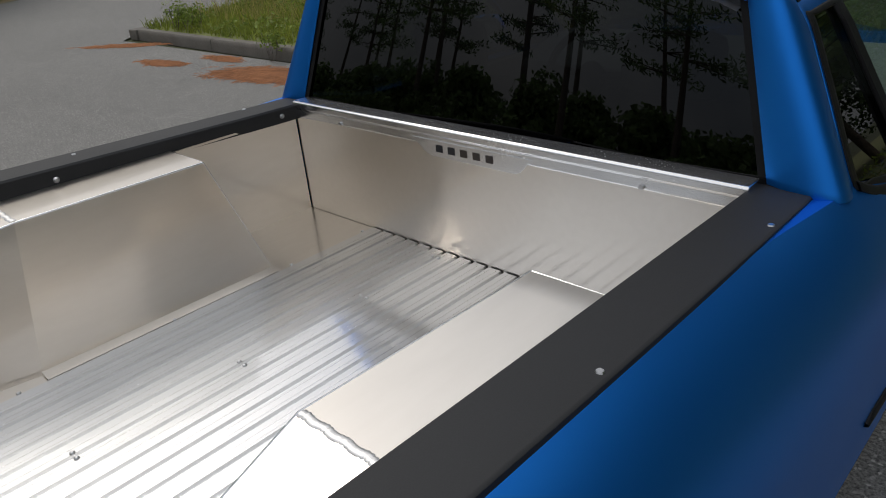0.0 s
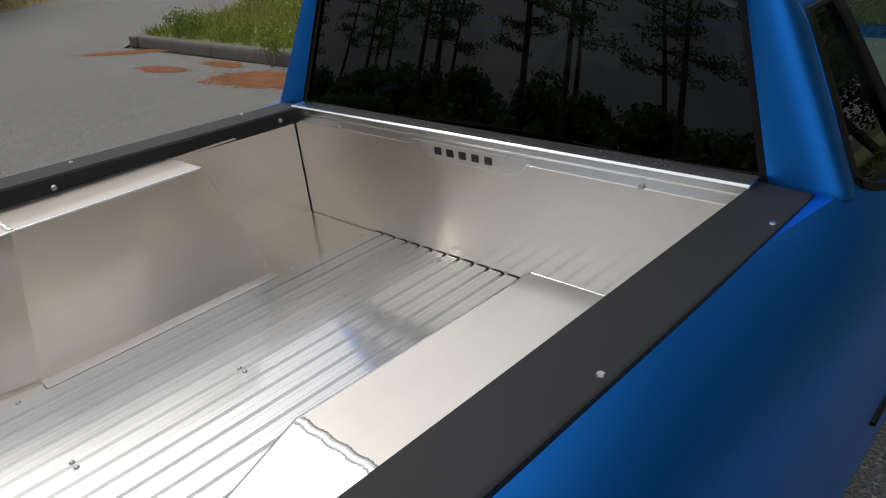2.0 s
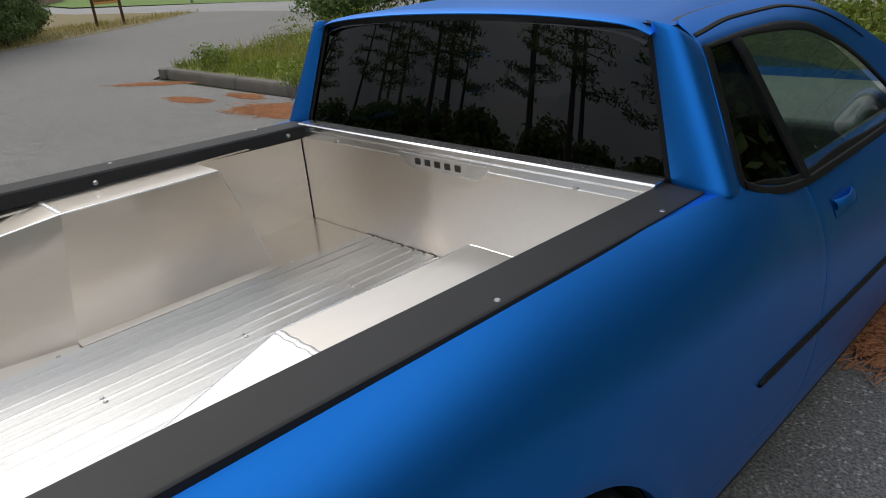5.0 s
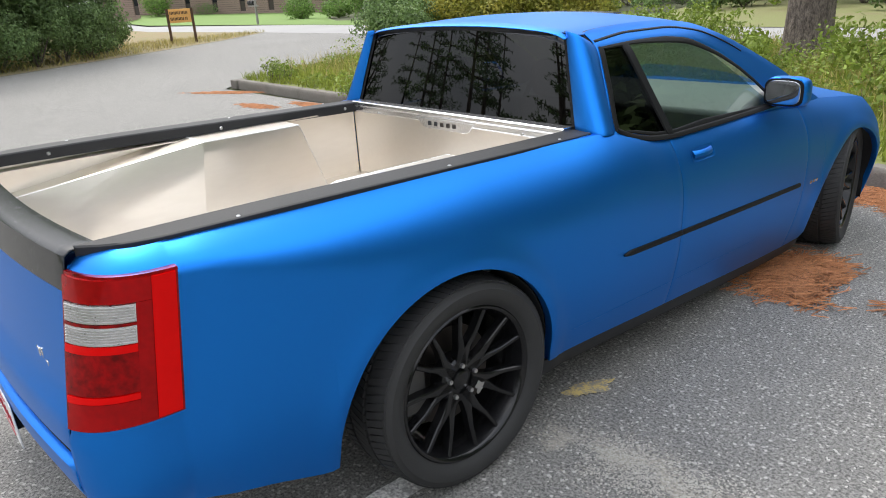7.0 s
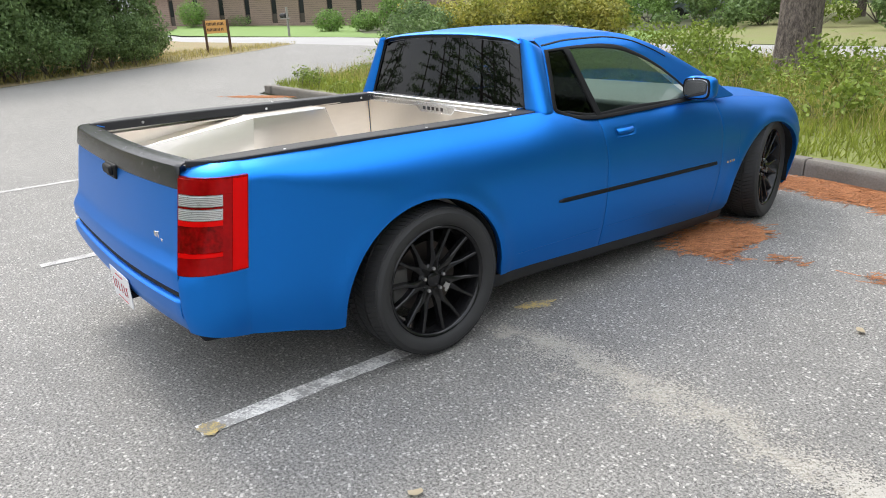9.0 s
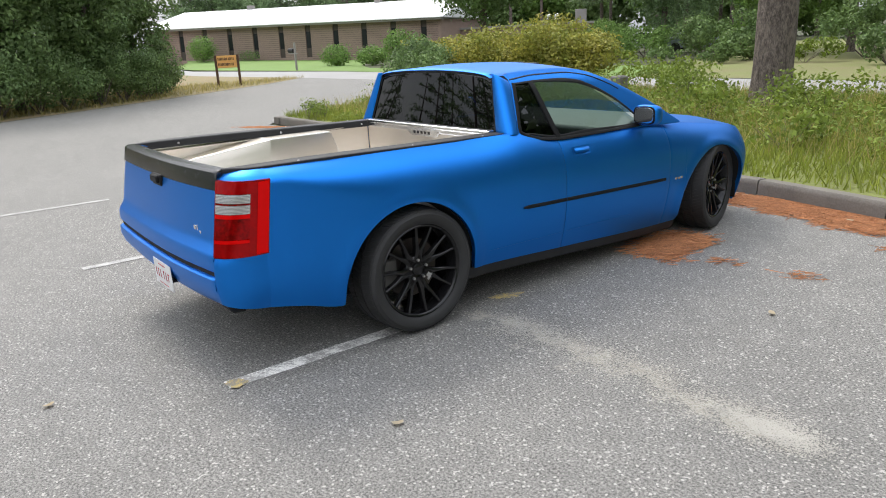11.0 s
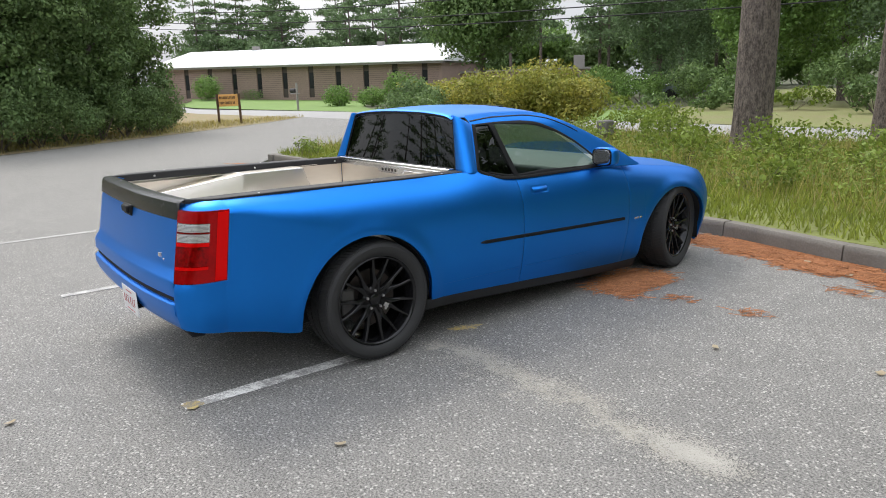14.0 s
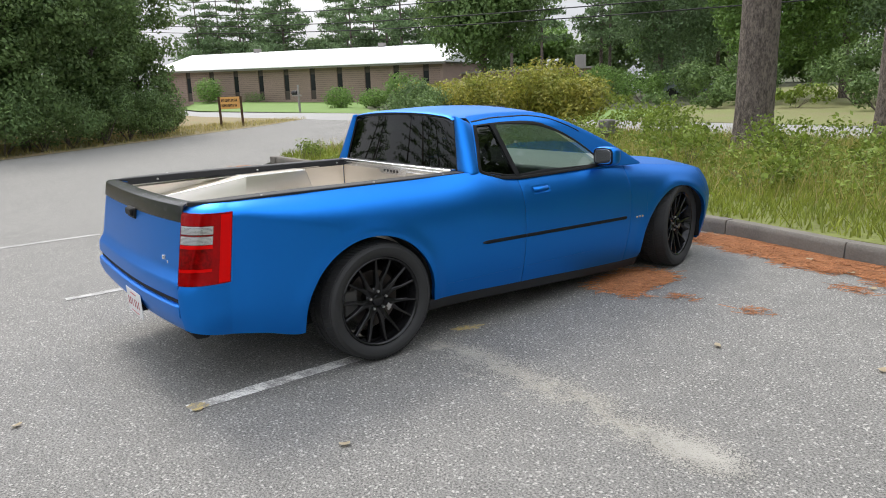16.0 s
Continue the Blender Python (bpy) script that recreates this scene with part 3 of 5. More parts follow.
part("steering_wheel", bm, SEAT, truck)
bm = rod((0, 1.80, 1.375), (0, 1.80, 1.33), 0.008)
ball((0, 1.79, 1.315), (0.12, 0.018, 0.035), 16, bm)
part("interior_mirror", bm, TRIM, truck)
part("cab_floor", box(-0.85, 0.85, 0.85, 2.5, 0.30, 0.33), LINING, truck)
part("cab_back_wall", box(-0.86, 0.86, 0.845, 0.87, 0.33, 1.045), LINING, truck)
pair("door_lining", box(0.80, 0.84, 0.9, 2.45, 0.33, 0.955), LINING, truck)

# ---- tail: gate, bumper, lamps ----
def tail_sheet(profile, w, cols=29, bow=0.05):
    """A sheet across the tail, bowed in plan, that narrows upwards with the corner lamps."""
    rows = []
    for y, z in profile:
        row = []
        wz = w + 0.046 * min(1.0, max(0.0, (1.03 - z) / 0.37))
        for j in range(cols):
            u = -1 + 2 * j / (cols - 1)
            row.append((u * wz * (1.15 if u < 0 else 1.0), y + bow * u * u * (0.55 if u < 0 else 1.0), z))
        rows.append(row)
    return grid(rows)


gate = part("tailgate", tail_sheet([(-1.02, 1.055), (-1.064, 1.04), (-1.072, 1.0), (-1.084, 0.95), (-1.110, 0.80), (-1.118, 0.745), (-1.128, 0.71), (-1.150, 0.678), (-1.160, 0.655), (-1.162, 0.60), (-1.155, 0.588), (-1.12, 0.588)], 0.719), PAINT, truck, "satin blue tailgate", solid=0.006)
part("tailgate_cap", tail_sheet([(-0.985, 1.045), (-0.985, 1.072), (-1.01, 1.079), (-1.052, 1.077), (-1.068, 1.066), (-1.076, 1.03), (-1.084, 0.985), (-1.080, 0.982)], 0.722), GLOSSBLACK, gate, "black carbon-look cap", solid=0.006)
part("tailgate_inner", box(-0.70, 0.69, -1.03, -0.99, 0.66, 1.035), ALU, gate, "bare aluminium inner skin")
part("handle_recess", box(-0.115, 0.040, -1.10, -1.075, 0.925, 0.992), TRIM, gate, bevel=0.01)
part("tailgate_handle", box(-0.10, 0.025, -1.116, -1.09, 0.942, 0.988), TRIM, gate, "black plastic handle", bevel=0.012)
for x, z, w, h in ((0.495, 0.762, 0.028, 0.024), (0.528, 0.750, 0.013, 0.040), (0.546, 0.742, 0.030, 0.022)):
    y = -1.113 + 0.05 * (x / 0.735) ** 2
    part("badge", box(x, x + w, y - 0.006, y + 0.004, z, z + h), CHROME, gate, "small chrome badge", bevel=0.002)
# black strip nearly flush in the gate's lower gap, in place of its shade
part("gate_gap", tail_sheet([(-1.152, 0.590), (-1.153, 0.556)], 0.716), DARK, truck)
# dark boxes added behind the tailgate's side gaps so these read as shaded
pair("tail_jamb", box(0.66, 0.705, -1.0, -0.95, 0.42, 1.02), DARK, truck)
bumper = part("rear_bumper", tail_sheet([(-1.10, 0.560), (-1.158, 0.558), (-1.172, 0.547), (-1.172, 0.50), (-1.152, 0.44), (-1.125, 0.402), (-1.09, 0.390), (-1.02, 0.40)], 0.727, bow=0.052), PAINT, truck, "satin blue rear bumper", solid=0.006)
PLATE_AT = Matrix.Translation((0.075, -1.170, 0.436)) @ Matrix.Rotation(radians(1), 4, "X")


def plate_piece(name, x0, x1, y0, y1, z0, z1, mat, owner, label="", bevel=0.0):
    bm = box(x0, x1, y0, y1, z0, z1)
    bm.transform(PLATE_AT)
    return part(name, bm, mat, owner, label, bevel=bevel)


plate_piece("plate_bracket", -0.10, 0.10, -0.001, 0.05, -0.035, 0.04, DARK, bumper, bevel=0.004)
pl = plate_piece("number_plate", -0.1525, 0.1525, -0.006, -0.002, -0.076, 0.076, PLATE, bumper, "white plate with red characters", 0.002)
for k in range(6):
    x = -0.120 + k * 0.040 + (0.014 if k > 2 else 0)
    plate_piece("plate_mark", x, x + 0.0045, -0.0085, -0.0062, -0.026, 0.022, PLATEINK, pl)
    plate_piece("plate_mark", x + 0.0045, x + 0.018, -0.0085, -0.0062, 0.0175 if k % 2 else -0.026, 0.022 if k % 2 else -0.0215, PLATEINK, pl)
plate_piece("plate_mark", -0.06, 0.06, -0.0085, -0.0062, 0.052, 0.056, PLATEINK, pl)
plate_piece("plate_mark", -0.08, 0.08, -0.0085, -0.0062, -0.060, -0.057, PLATEINK, pl)
bm = prism([(-1.08, 0.42), (-0.94, 0.42), (-0.97, 0.338), (-1.04, 0.345)], "x", 0.60, 0.745)
pair("exhaust_tip", bm, DARK, truck, label="black exhaust outlet", bevel=0.01)

def lamp_sheet(u0, u1, z0, z1, out, n=14, m=8):
    """A piece of the lamp, from u0 to u1 round the corner and z0 to z1 up."""
    def at(u, z, off):
        return corner(u, z, off)
    rows = []
    for i in range(n + 1):
        u = lerp(u0, u1, i / n)
        rows.append([at(u, z0, -0.02)] + [at(u, lerp(z0, z1, j / m), out) for j in range(m + 1)] + [at(u, z1, -0.02)])
    rows = [[at(u0, p[2], -0.02) for p in rows[0]]] + rows + [[at(u1, p[2], -0.02) for p in rows[-1]]]
    return grid(rows)


lamps = pair("tail_lamp", lamp_sheet(0.0, 1.0, 0.664, 1.036, 0.007), REDDARK, truck, label="red tail lamp with clear reversing lens")
for piece, mat, dims in (("outer_lens", REDBRIGHT, (0.020, 0.185, 0.672, 1.028, 0.014)), ("upper_lens", RED, (0.190, 0.985, 0.975, 1.030, 0.014)),
                         ("side_lens", RED, (0.190, 0.300, 0.670, 0.974, 0.0135)), ("reversing_lens", CLEAR, (0.302, 0.955, 0.93, 0.972, 0.016)), ("lens_bar", REDDARK, (0.302, 0.955, 0.922, 0.929, 0.018)),
                         ("reversing_lens", CLEAR, (0.302, 0.955, 0.878, 0.921, 0.016)), ("lens_edge", REDDARK, (0.957, 0.985, 0.670, 0.973, 0.014)), ("middle_ridge", REDBRIGHT, (0.302, 0.955, 0.857, 0.876, 0.017)),
                         ("brake_lens", REDDARK, (0.302, 0.955, 0.755, 0.856, 0.014)), ("lower_ridge", REDBRIGHT, (0.302, 0.955, 0.737, 0.753, 0.017)), ("lower_lens", RED, (0.302, 0.955, 0.670, 0.735, 0.015))):
    bm = lamp_sheet(*dims)
    other = mirrored(bm)
    part(piece, bm, mat, lamps[0])
    part(piece, other, mat, lamps[1])

for z0 in (0.881, 0.933):
    for k in range(6):
        z = z0 + 0.0065 * k
        bm = lamp_sheet(0.315, 0.945, z, z + 0.0028, 0.0185, 12, 2)
        other = mirrored(bm)
        part("lens_rib", bm, STEEL, lamps[0])
        part("lens_rib", other, STEEL, lamps[1])
# ---- the bed ----
rail_out = curve([(-0.992, 0.722), (-0.97, 0.742), (-0.935, 0.772), (-0.88, 0.798), (-0.8, 0.814), (-0.6, 0.821), (0.1, 0.824), (0.8, 0.820)])
rail_z = curve([(-1.1, 1.085), (-0.6, 1.082), (0.1, 1.068), (0.8, 1.054)])
rows = []
for k in range(61):
    y = lerp(-0.992, 0.80, (k / 60) ** 1.4)
    z = rail_z(y)
    out = rail_out(y)
    rows.append([(0.716, y, z - 0.046), (0.713, y, z - 0.004), (0.717, y, z), (out - 0.004, y, z), (out, y, z - 0.003), (out, y, z - 0.022)])
rails = pair("bed_rail", grid(rows), BLACK, truck, label="matt black bed rail cap", solid=0.004)
for side, owner in ((1, rails[0]), (-1, rails[1])):
    for y in (-0.622, 0.093, 0.62):
        bm = rod((side * 0.811, y, rail_z(y)), (side * 0.811, y, rail_z(y) + 0.004), 0.0075, 0.005, 14)
        part("bolt", bm, STEEL, owner, "steel button bolt")
    for y in (-0.72, 0.005, 0.69):
        bm = rod((side * 0.712, y, rail_z(y) - 0.024), (side * 0.706, y, rail_z(y) - 0.024), 0.008, 0.005, 14)
        part("bolt", bm, STEEL, owner, "steel button bolt")

# the bed's far flank flares a little towards the tail
for ob in truck.children_recursive:
    if ob.type == "MESH" and max(v.co.x for v in ob.data.vertices) < -0.6 and min(v.co.y for v in ob.data.vertices) < -0.5 and ob.matrix_basis == Matrix():
        for v in ob.data.vertices:
            v.co.x -= 0.048 * min(1.0, max(0.0, (0.6 - v.co.y) / 1.4))

# ribbed floor: one sheet with ridges along the bed
FZ = 0.662
prof = []
x = -0.4668
period = 0.0545
while x < 0.46:
    prof += [(x, FZ + 0.007), (x + 0.040, FZ + 0.007), (x + 0.0425, FZ - 0.001), (x + 0.052, FZ - 0.001)]
    x += period
prof = [p for p in prof if p[0] < 0.47]
rows = [[(px, y, pz) for px, pz in prof] for y in np.linspace(-1.0, 0.792, 10)]
floor_ob = part("bed_floor", grid(rows), ALUFLOOR, truck, "ribbed aluminium floor sheet", smooth=False, solid=0.003)
for k in range(17):
    x = -0.4668 + period * k + 0.020
    for dx in ((-0.011, 0.010), (-0.004, 0.013), (0.002,))[k % 3]:
        part("rib_line", box(x + dx, x + dx + 0.0012, -0.99, 0.788, FZ + 0.0066, FZ + 0.0084), ALUTOP, floor_ob)
for y in (-0.66, -0.285, 0.10, 0.475, 0.752):
    for x in (-0.157, -0.134):
        part("rivet", ball((x, y, FZ + 0.009), (0.006, 0.006, 0.004), 10), STEEL, floor_ob)
    for s in (-1, 1):
        part("rivet", ball((s * 0.472, y, FZ + 0.009), (0.006, 0.006, 0.004), 10), STEEL, floor_ob)
pair("side_floor", box(0.466, 0.80, -1.0, 0.795, FZ - 0.006, FZ + 0.004), ALU, truck, label="flat aluminium floor strip")
part("bed_front_wall", box(-0.795, 0.795, 0.797, 0.803, FZ - 0.01, 1.03), ALU, truck, "bare aluminium front panel")
pair("bed_side_wall", box(0.795, 0.800, -0.93, 0.793, FZ - 0.01, 1.045), ALU, truck, label="bare aluminium side panel")
pair("bed_side_wall", box(0.716, 0.796, -0.93, 0.797, 1.018, 1.024), ALU, truck, label="folded aluminium flange")
pair("corner_post", box(0.70, 0.74, -0.97, -0.93, FZ, 1.02), ALUTOP, truck, bevel=0.004)

# wheel boxes: flat top, sloping front, tail that falls and turns outwards
for side in (1, -1):
    P = lambda x, y, z: (side * x, y, z)
    A, B = (0.54, 0.315, 1.026), (0.525 if side > 0 else 0.555, -0.152, 1.026)
    C = (0.72, -0.985, 0.905)
    a, b, c = (0.508, 0.432, FZ + 0.004), (0.511, -0.219, FZ + 0.004), (0.66, -0.985, FZ + 0.004)
    OX = 0.794
    shell = bmesh.new()
    V = {n: shell.verts.new(P(*q)) for n, q in dict(A=A, B=B, C=C, a=a, b=b, c=c, Ao=(OX, 0.315, 1.026), Bo=(OX, -0.152, 1.026), Co=(OX, -0.985, 0.905), ao=(OX, 0.432, FZ + 0.004)).items()}
    for f in (("A", "B", "b", "a"), ("B", "C", "c", "b"), ("A", "Ao", "Bo", "B"), ("B", "Bo", "Co", "C"), ("A", "a", "ao", "Ao")):
        p, q, r, s = (V[n].co for n in f)
        sheet = [[p.lerp(q, i / 8).lerp(s.lerp(r, i / 8), j / 8) for i in range(9)] for j in range(9)]
        vs = [[shell.verts.new(w) for w in row] for row in sheet]
        for r0, r1 in zip(vs, vs[1:]):
            for k in range(8):
                shell.faces.new((r0[k], r0[k + 1], r1[k + 1], r1[k]))
    for v in V.values():
        shell.verts.remove(v)
    bmesh.ops.remove_doubles(shell, verts=shell.verts, dist=0.0005)
    wb = part("wheel_box", shell, ALU, truck, "welded aluminium wheel box", smooth=False, solid=0.004)
    for p, q, r in ((A, B, 0.0024), (B, C, 0.0024), (A, a, 0.002), (B, b, 0.0016), (A, (OX, 0.315, 1.026), 0.002)):
        part("edge_weld", rod(P(*p), P(*q), r, seg=8), ALUTOP, wb)
    tube = []
    for k in range(103):
        t = k / 102
        x = lerp(B[0] + 0.004, 0.785, t)
        swell = 0.95 + 0.14 * abs(math.sin(k * math.pi / 3)) + 0.06 * math.sin(k * 1.7)
        tube.append([P(x, B[1] + 0.0075 * swell * math.cos(q * math.pi / 5) + 0.0012 * math.sin(k * 0.4), 1.0268 + 0.0032 * swell * math.sin(q * math.pi / 5)) for q in range(11)])
    bm = grid(tube)
    part("weld_bead", bm, WELD, wb, "rippled weld bead")
    rows = [[P(0.470, y, FZ + 0.009), P(0.5, y, FZ + 0.010), P(0.512, y, FZ + 0.012)] for y in np.linspace(-0.22, 0.43, 8)]
    part("foot_flange", grid(rows), ALU, wb, solid=0.003)

# header channel below the rear window
outline = [(0.800, 1.010), (0.758, 1.010), (0.752, 1.016), (0.752, 1.040), (0.742, 1.046), (0.742, 1.062), (0.748, 1.067), (0.800, 1.067)]
hdr = part("header_channel", prism(outline, "x", -0.722, 0.722), ALUTOP, truck, "bright aluminium header channel", bevel=0.002)
outline = [(-0.19, 1.03), (-0.14, 0.992), (-0.12, 0.985), (0.16, 0.985), (0.18, 0.992), (0.215, 1.03)]
tab = part("header_tab", prism(outline, "y", 0.7495, 0.7525), ALUTOP, hdr, bevel=0.001)
for k in range(5):
    x = -0.100 + k * 0.043
    part("letter_cutout", box(x, x + 0.024, 0.748, 0.7500, 0.999, 1.019), BLACK if k < 2 else DISC, tab, bevel=0.001)
for x in (0.50, -0.50):
    part("bolt", rod((x, 0.752, 1.02), (x, 0.747, 1.02), 0.006, seg=10), STEEL, hdr)
part("header_back", box(-0.73, 0.73, 0.800, 0.812, 1.0, 1.066), TRIM, truck)

# ---- wheels ----
def make_wheel(y, side):
    w = new("wheel")
    w.parent = truck
    prof = [(0.268, -0.11), (0.285, -0.126), (0.32, -0.135), (0.350, -0.128), (0.357, -0.112), (0.360, -0.08), (0.360, 0.0), (0.360, 0.08), (0.357, 0.112), (0.350, 0.128), (0.335, 0.1335), (0.333, 0.1365), (0.318, 0.1375), (0.300, 0.133), (0.285, 0.126), (0.279, 0.120), (0.268, 0.112)]
    part("tyre", lathe(prof, 96), RUBBER, w, "black road tyre")
    tread = bmesh.new()
    for k in range(84):
        a = 2 * math.pi * k / 84
        for x0, x1, sk in ((-0.105, -0.05, 0.02), (-0.035, 0.035, -0.02), (0.05, 0.122, 0.025)):
            m = Matrix.Rotation(a, 4, "X")
            ps = [(x0, -0.0112, 0.3652), (x1, -0.0112 + sk, 0.3652), (x1, 0.0112 + sk, 0.3652), (x0, 0.0112, 0.3652)]
            drop = 0.012 if x1 > 0.1 else 0.0
            lo = [tread.verts.new(m @ Vector((x, q, 0.352))) for x, q, r in ps]
            hi = [tread.verts.new(m @ Vector((x, q, 0.369 - (drop if x > 0.1 else 0)))) for x, q, r in ps]
            tread.faces.new(hi)
            for i in range(4):
                tread.faces.new((lo[i], lo[(i + 1) % 4], hi[(i + 1) % 4], hi[i]))
    part("tread", tread, RUBBER, w, smooth=False)
    rim = [(0.235, -0.10), (0.240, 0.0), (0.243, 0.07), (0.252, 0.085), (0.255, 0.108), (0.262, 0.118), (0.270, 0.121), (0.276, 0.116), (0.277, 0.105), (0.262, 0.095)]
    part("rim", lathe(rim, 72), RIM, w, "gloss black alloy rim")
    for k in range(7):
        a = 2 * math.pi * k / 7 - 0.15
        spoke = bmesh.new()
        for s in (-1, 1):
            path = [(0.045, 0.0, 0.076, 0.028), (0.09, s * 0.005, 0.080, 0.021), (0.125, s * 0.0165, 0.086, 0.0135), (0.175, s * 0.035, 0.095, 0.0088), (0.262, s * 0.055, 0.110, 0.0080)]
            rows = []
            for r, off, x, hw in path:
                rows.append([(x - 0.035, off - hw, r), (x - 0.004, off - hw, r), (x, off - hw * 0.6, r), (x, off + hw * 0.6, r), (x - 0.004, off + hw, r), (x - 0.035, off + hw, r)])
            g = grid(rows)
            tmp = bpy.data.meshes.new("tmp")
            g.to_mesh(tmp)
            g.free()
            spoke.from_mesh(tmp)
            bpy.data.meshes.remove(tmp)
        spoke.transform(Matrix.Rotation(a, 4, "X"))
        part("spoke", spoke, RIM, w, angle=30)
    part("hub", lathe([(0.0, 0.078), (0.03, 0.078), (0.034, 0.075), (0.036, 0.066), (0.074, 0.074), (0.082, 0.066), (0.085, -0.01)], 40), RIM, w)
    for k in range(5):
        a = 2 * math.pi * k / 5 + 0.3
        c = Vector((0.0, 0.0575 * math.cos(a), 0.0575 * math.sin(a)))
        part("lug_nut", rod(c + Vector((0.064, 0, 0)), c + Vector((0.088, 0, 0)), 0.0105, 0.008, 6), STEEL, w, "steel lug nut", smooth=False)
    chip = bmesh.new()
    chip.faces.new([chip.verts.new((0.0815, 0.074 + 0.017 * (1 + 0.4 * math.sin(5 * q)) * math.cos(q), -0.052 + 0.021 * (1 + 0.35 * math.cos(3 * q)) * math.sin(q))) for q in (math.pi * k / 9 for k in range(18))])
    part("bare_metal_chip", chip, STEEL, w, "peeled patch of bare metal", solid=0.002)
    part("brake_disc", lathe([(0.07, 0.0), (0.07, 0.012), (0.175, 0.012), (0.175, -0.01), (0.07, -0.01)], 48), DISC, w, "worn steel brake disc")
    part("brake_caliper", box(-0.03, 0.025, -0.20, -0.11, -0.08, 0.08), CALIPER, w, bevel=0.01)
    w.matrix_basis = pose(side * 0.834, y, 0.369, 0, 0, 0 if side > 0 else 180)
    return w


wheel = make_wheel(0.008, 1)
copy_thing(wheel, pose(0.795, 3.05, 0.369, 12, 0, 13))
copy_thing(wheel, pose(-0.834, 0.008, 0.369, 0, 0, 180))
copy_thing(wheel, pose(-0.795, 3.05, 0.369, 0, 0, 193))

# ---- ground ----
STREET = material("street_asphalt", (0.36, 0.355, 0.345), 0.9, 0, (0.27, 0.265, 0.26), 0.4, 60, 0.5, 0.3)
GRASSBED = material("grassy_soil", (0.20, 0.23, 0.055), 0.95, 0, (0.13, 0.14, 0.045), 1.2, 14, 0.45, 0.6, depth=0.03)
VERGE = material("dry_verge", (0.27, 0.18, 0.105), 0.95, 0, (0.19, 0.19, 0.075), 0.9, 12, 0.4, 0.6, depth=0.03)
LAWN = material("mown_lawn", (0.165, 0.26, 0.06), 0.95, 0, (0.12, 0.20, 0.045), 0.5, 9, 0.5, 0.4, depth=0.02)
MEADOW = material("rough_meadow", (0.17, 0.215, 0.055), 0.95, 0, (0.20, 0.165, 0.085), 0.35, 9, 0.4, 0.5, depth=0.03)
FOREST = material("forest_floor", (0.07, 0.085, 0.03), 0.95, 0, (0.05, 0.05, 0.025), 0.3, 5, 0.5, 0.4)
CONCRETE = material("weathered_kerb_concrete", (0.22, 0.20, 0.175), 0.9, 0, (0.11, 0.10, 0.085), 3, 60, 0.5, 0.6, depth=0.006)
WHITELINE = material("worn_white_paint", (0.86, 0.85, 0.81), 0.8, 0, (0.36, 0.35, 0.335), 9, 90, 0.14, 0.4)
FADEDLINE = material("faded_white_paint", (0.50, 0.49, 0.47), 0.85, 0, (0.25, 0.245, 0.235), 9, 90, 0.22, 0.4)
YELLOWLINE = material("worn_yellow_paint", (0.55, 0.42, 0.16), 0.8, 0, (0.26, 0.24, 0.20), 25, 110, 0.12, 0.4)
SAND = material("pale_sand", (0.46, 0.44, 0.39), 0.95, 0, (0.32, 0.305, 0.275), 7, 160, 0.4, 0.5)
NEEDLES = material("brown_pine_needles", (0.46, 0.20, 0.085), 0.9, 0, (0.30, 0.12, 0.05), 8, 90, 0.5, 0.8, depth=0.01, island=0.4)
BARK = material("pine_bark", (0.22, 0.18, 0.155), 0.95, 0, (0.065, 0.052, 0.045), 16, 55, 0.22, 1.0, stretch=(1, 1, 0.4), depth=0.03)

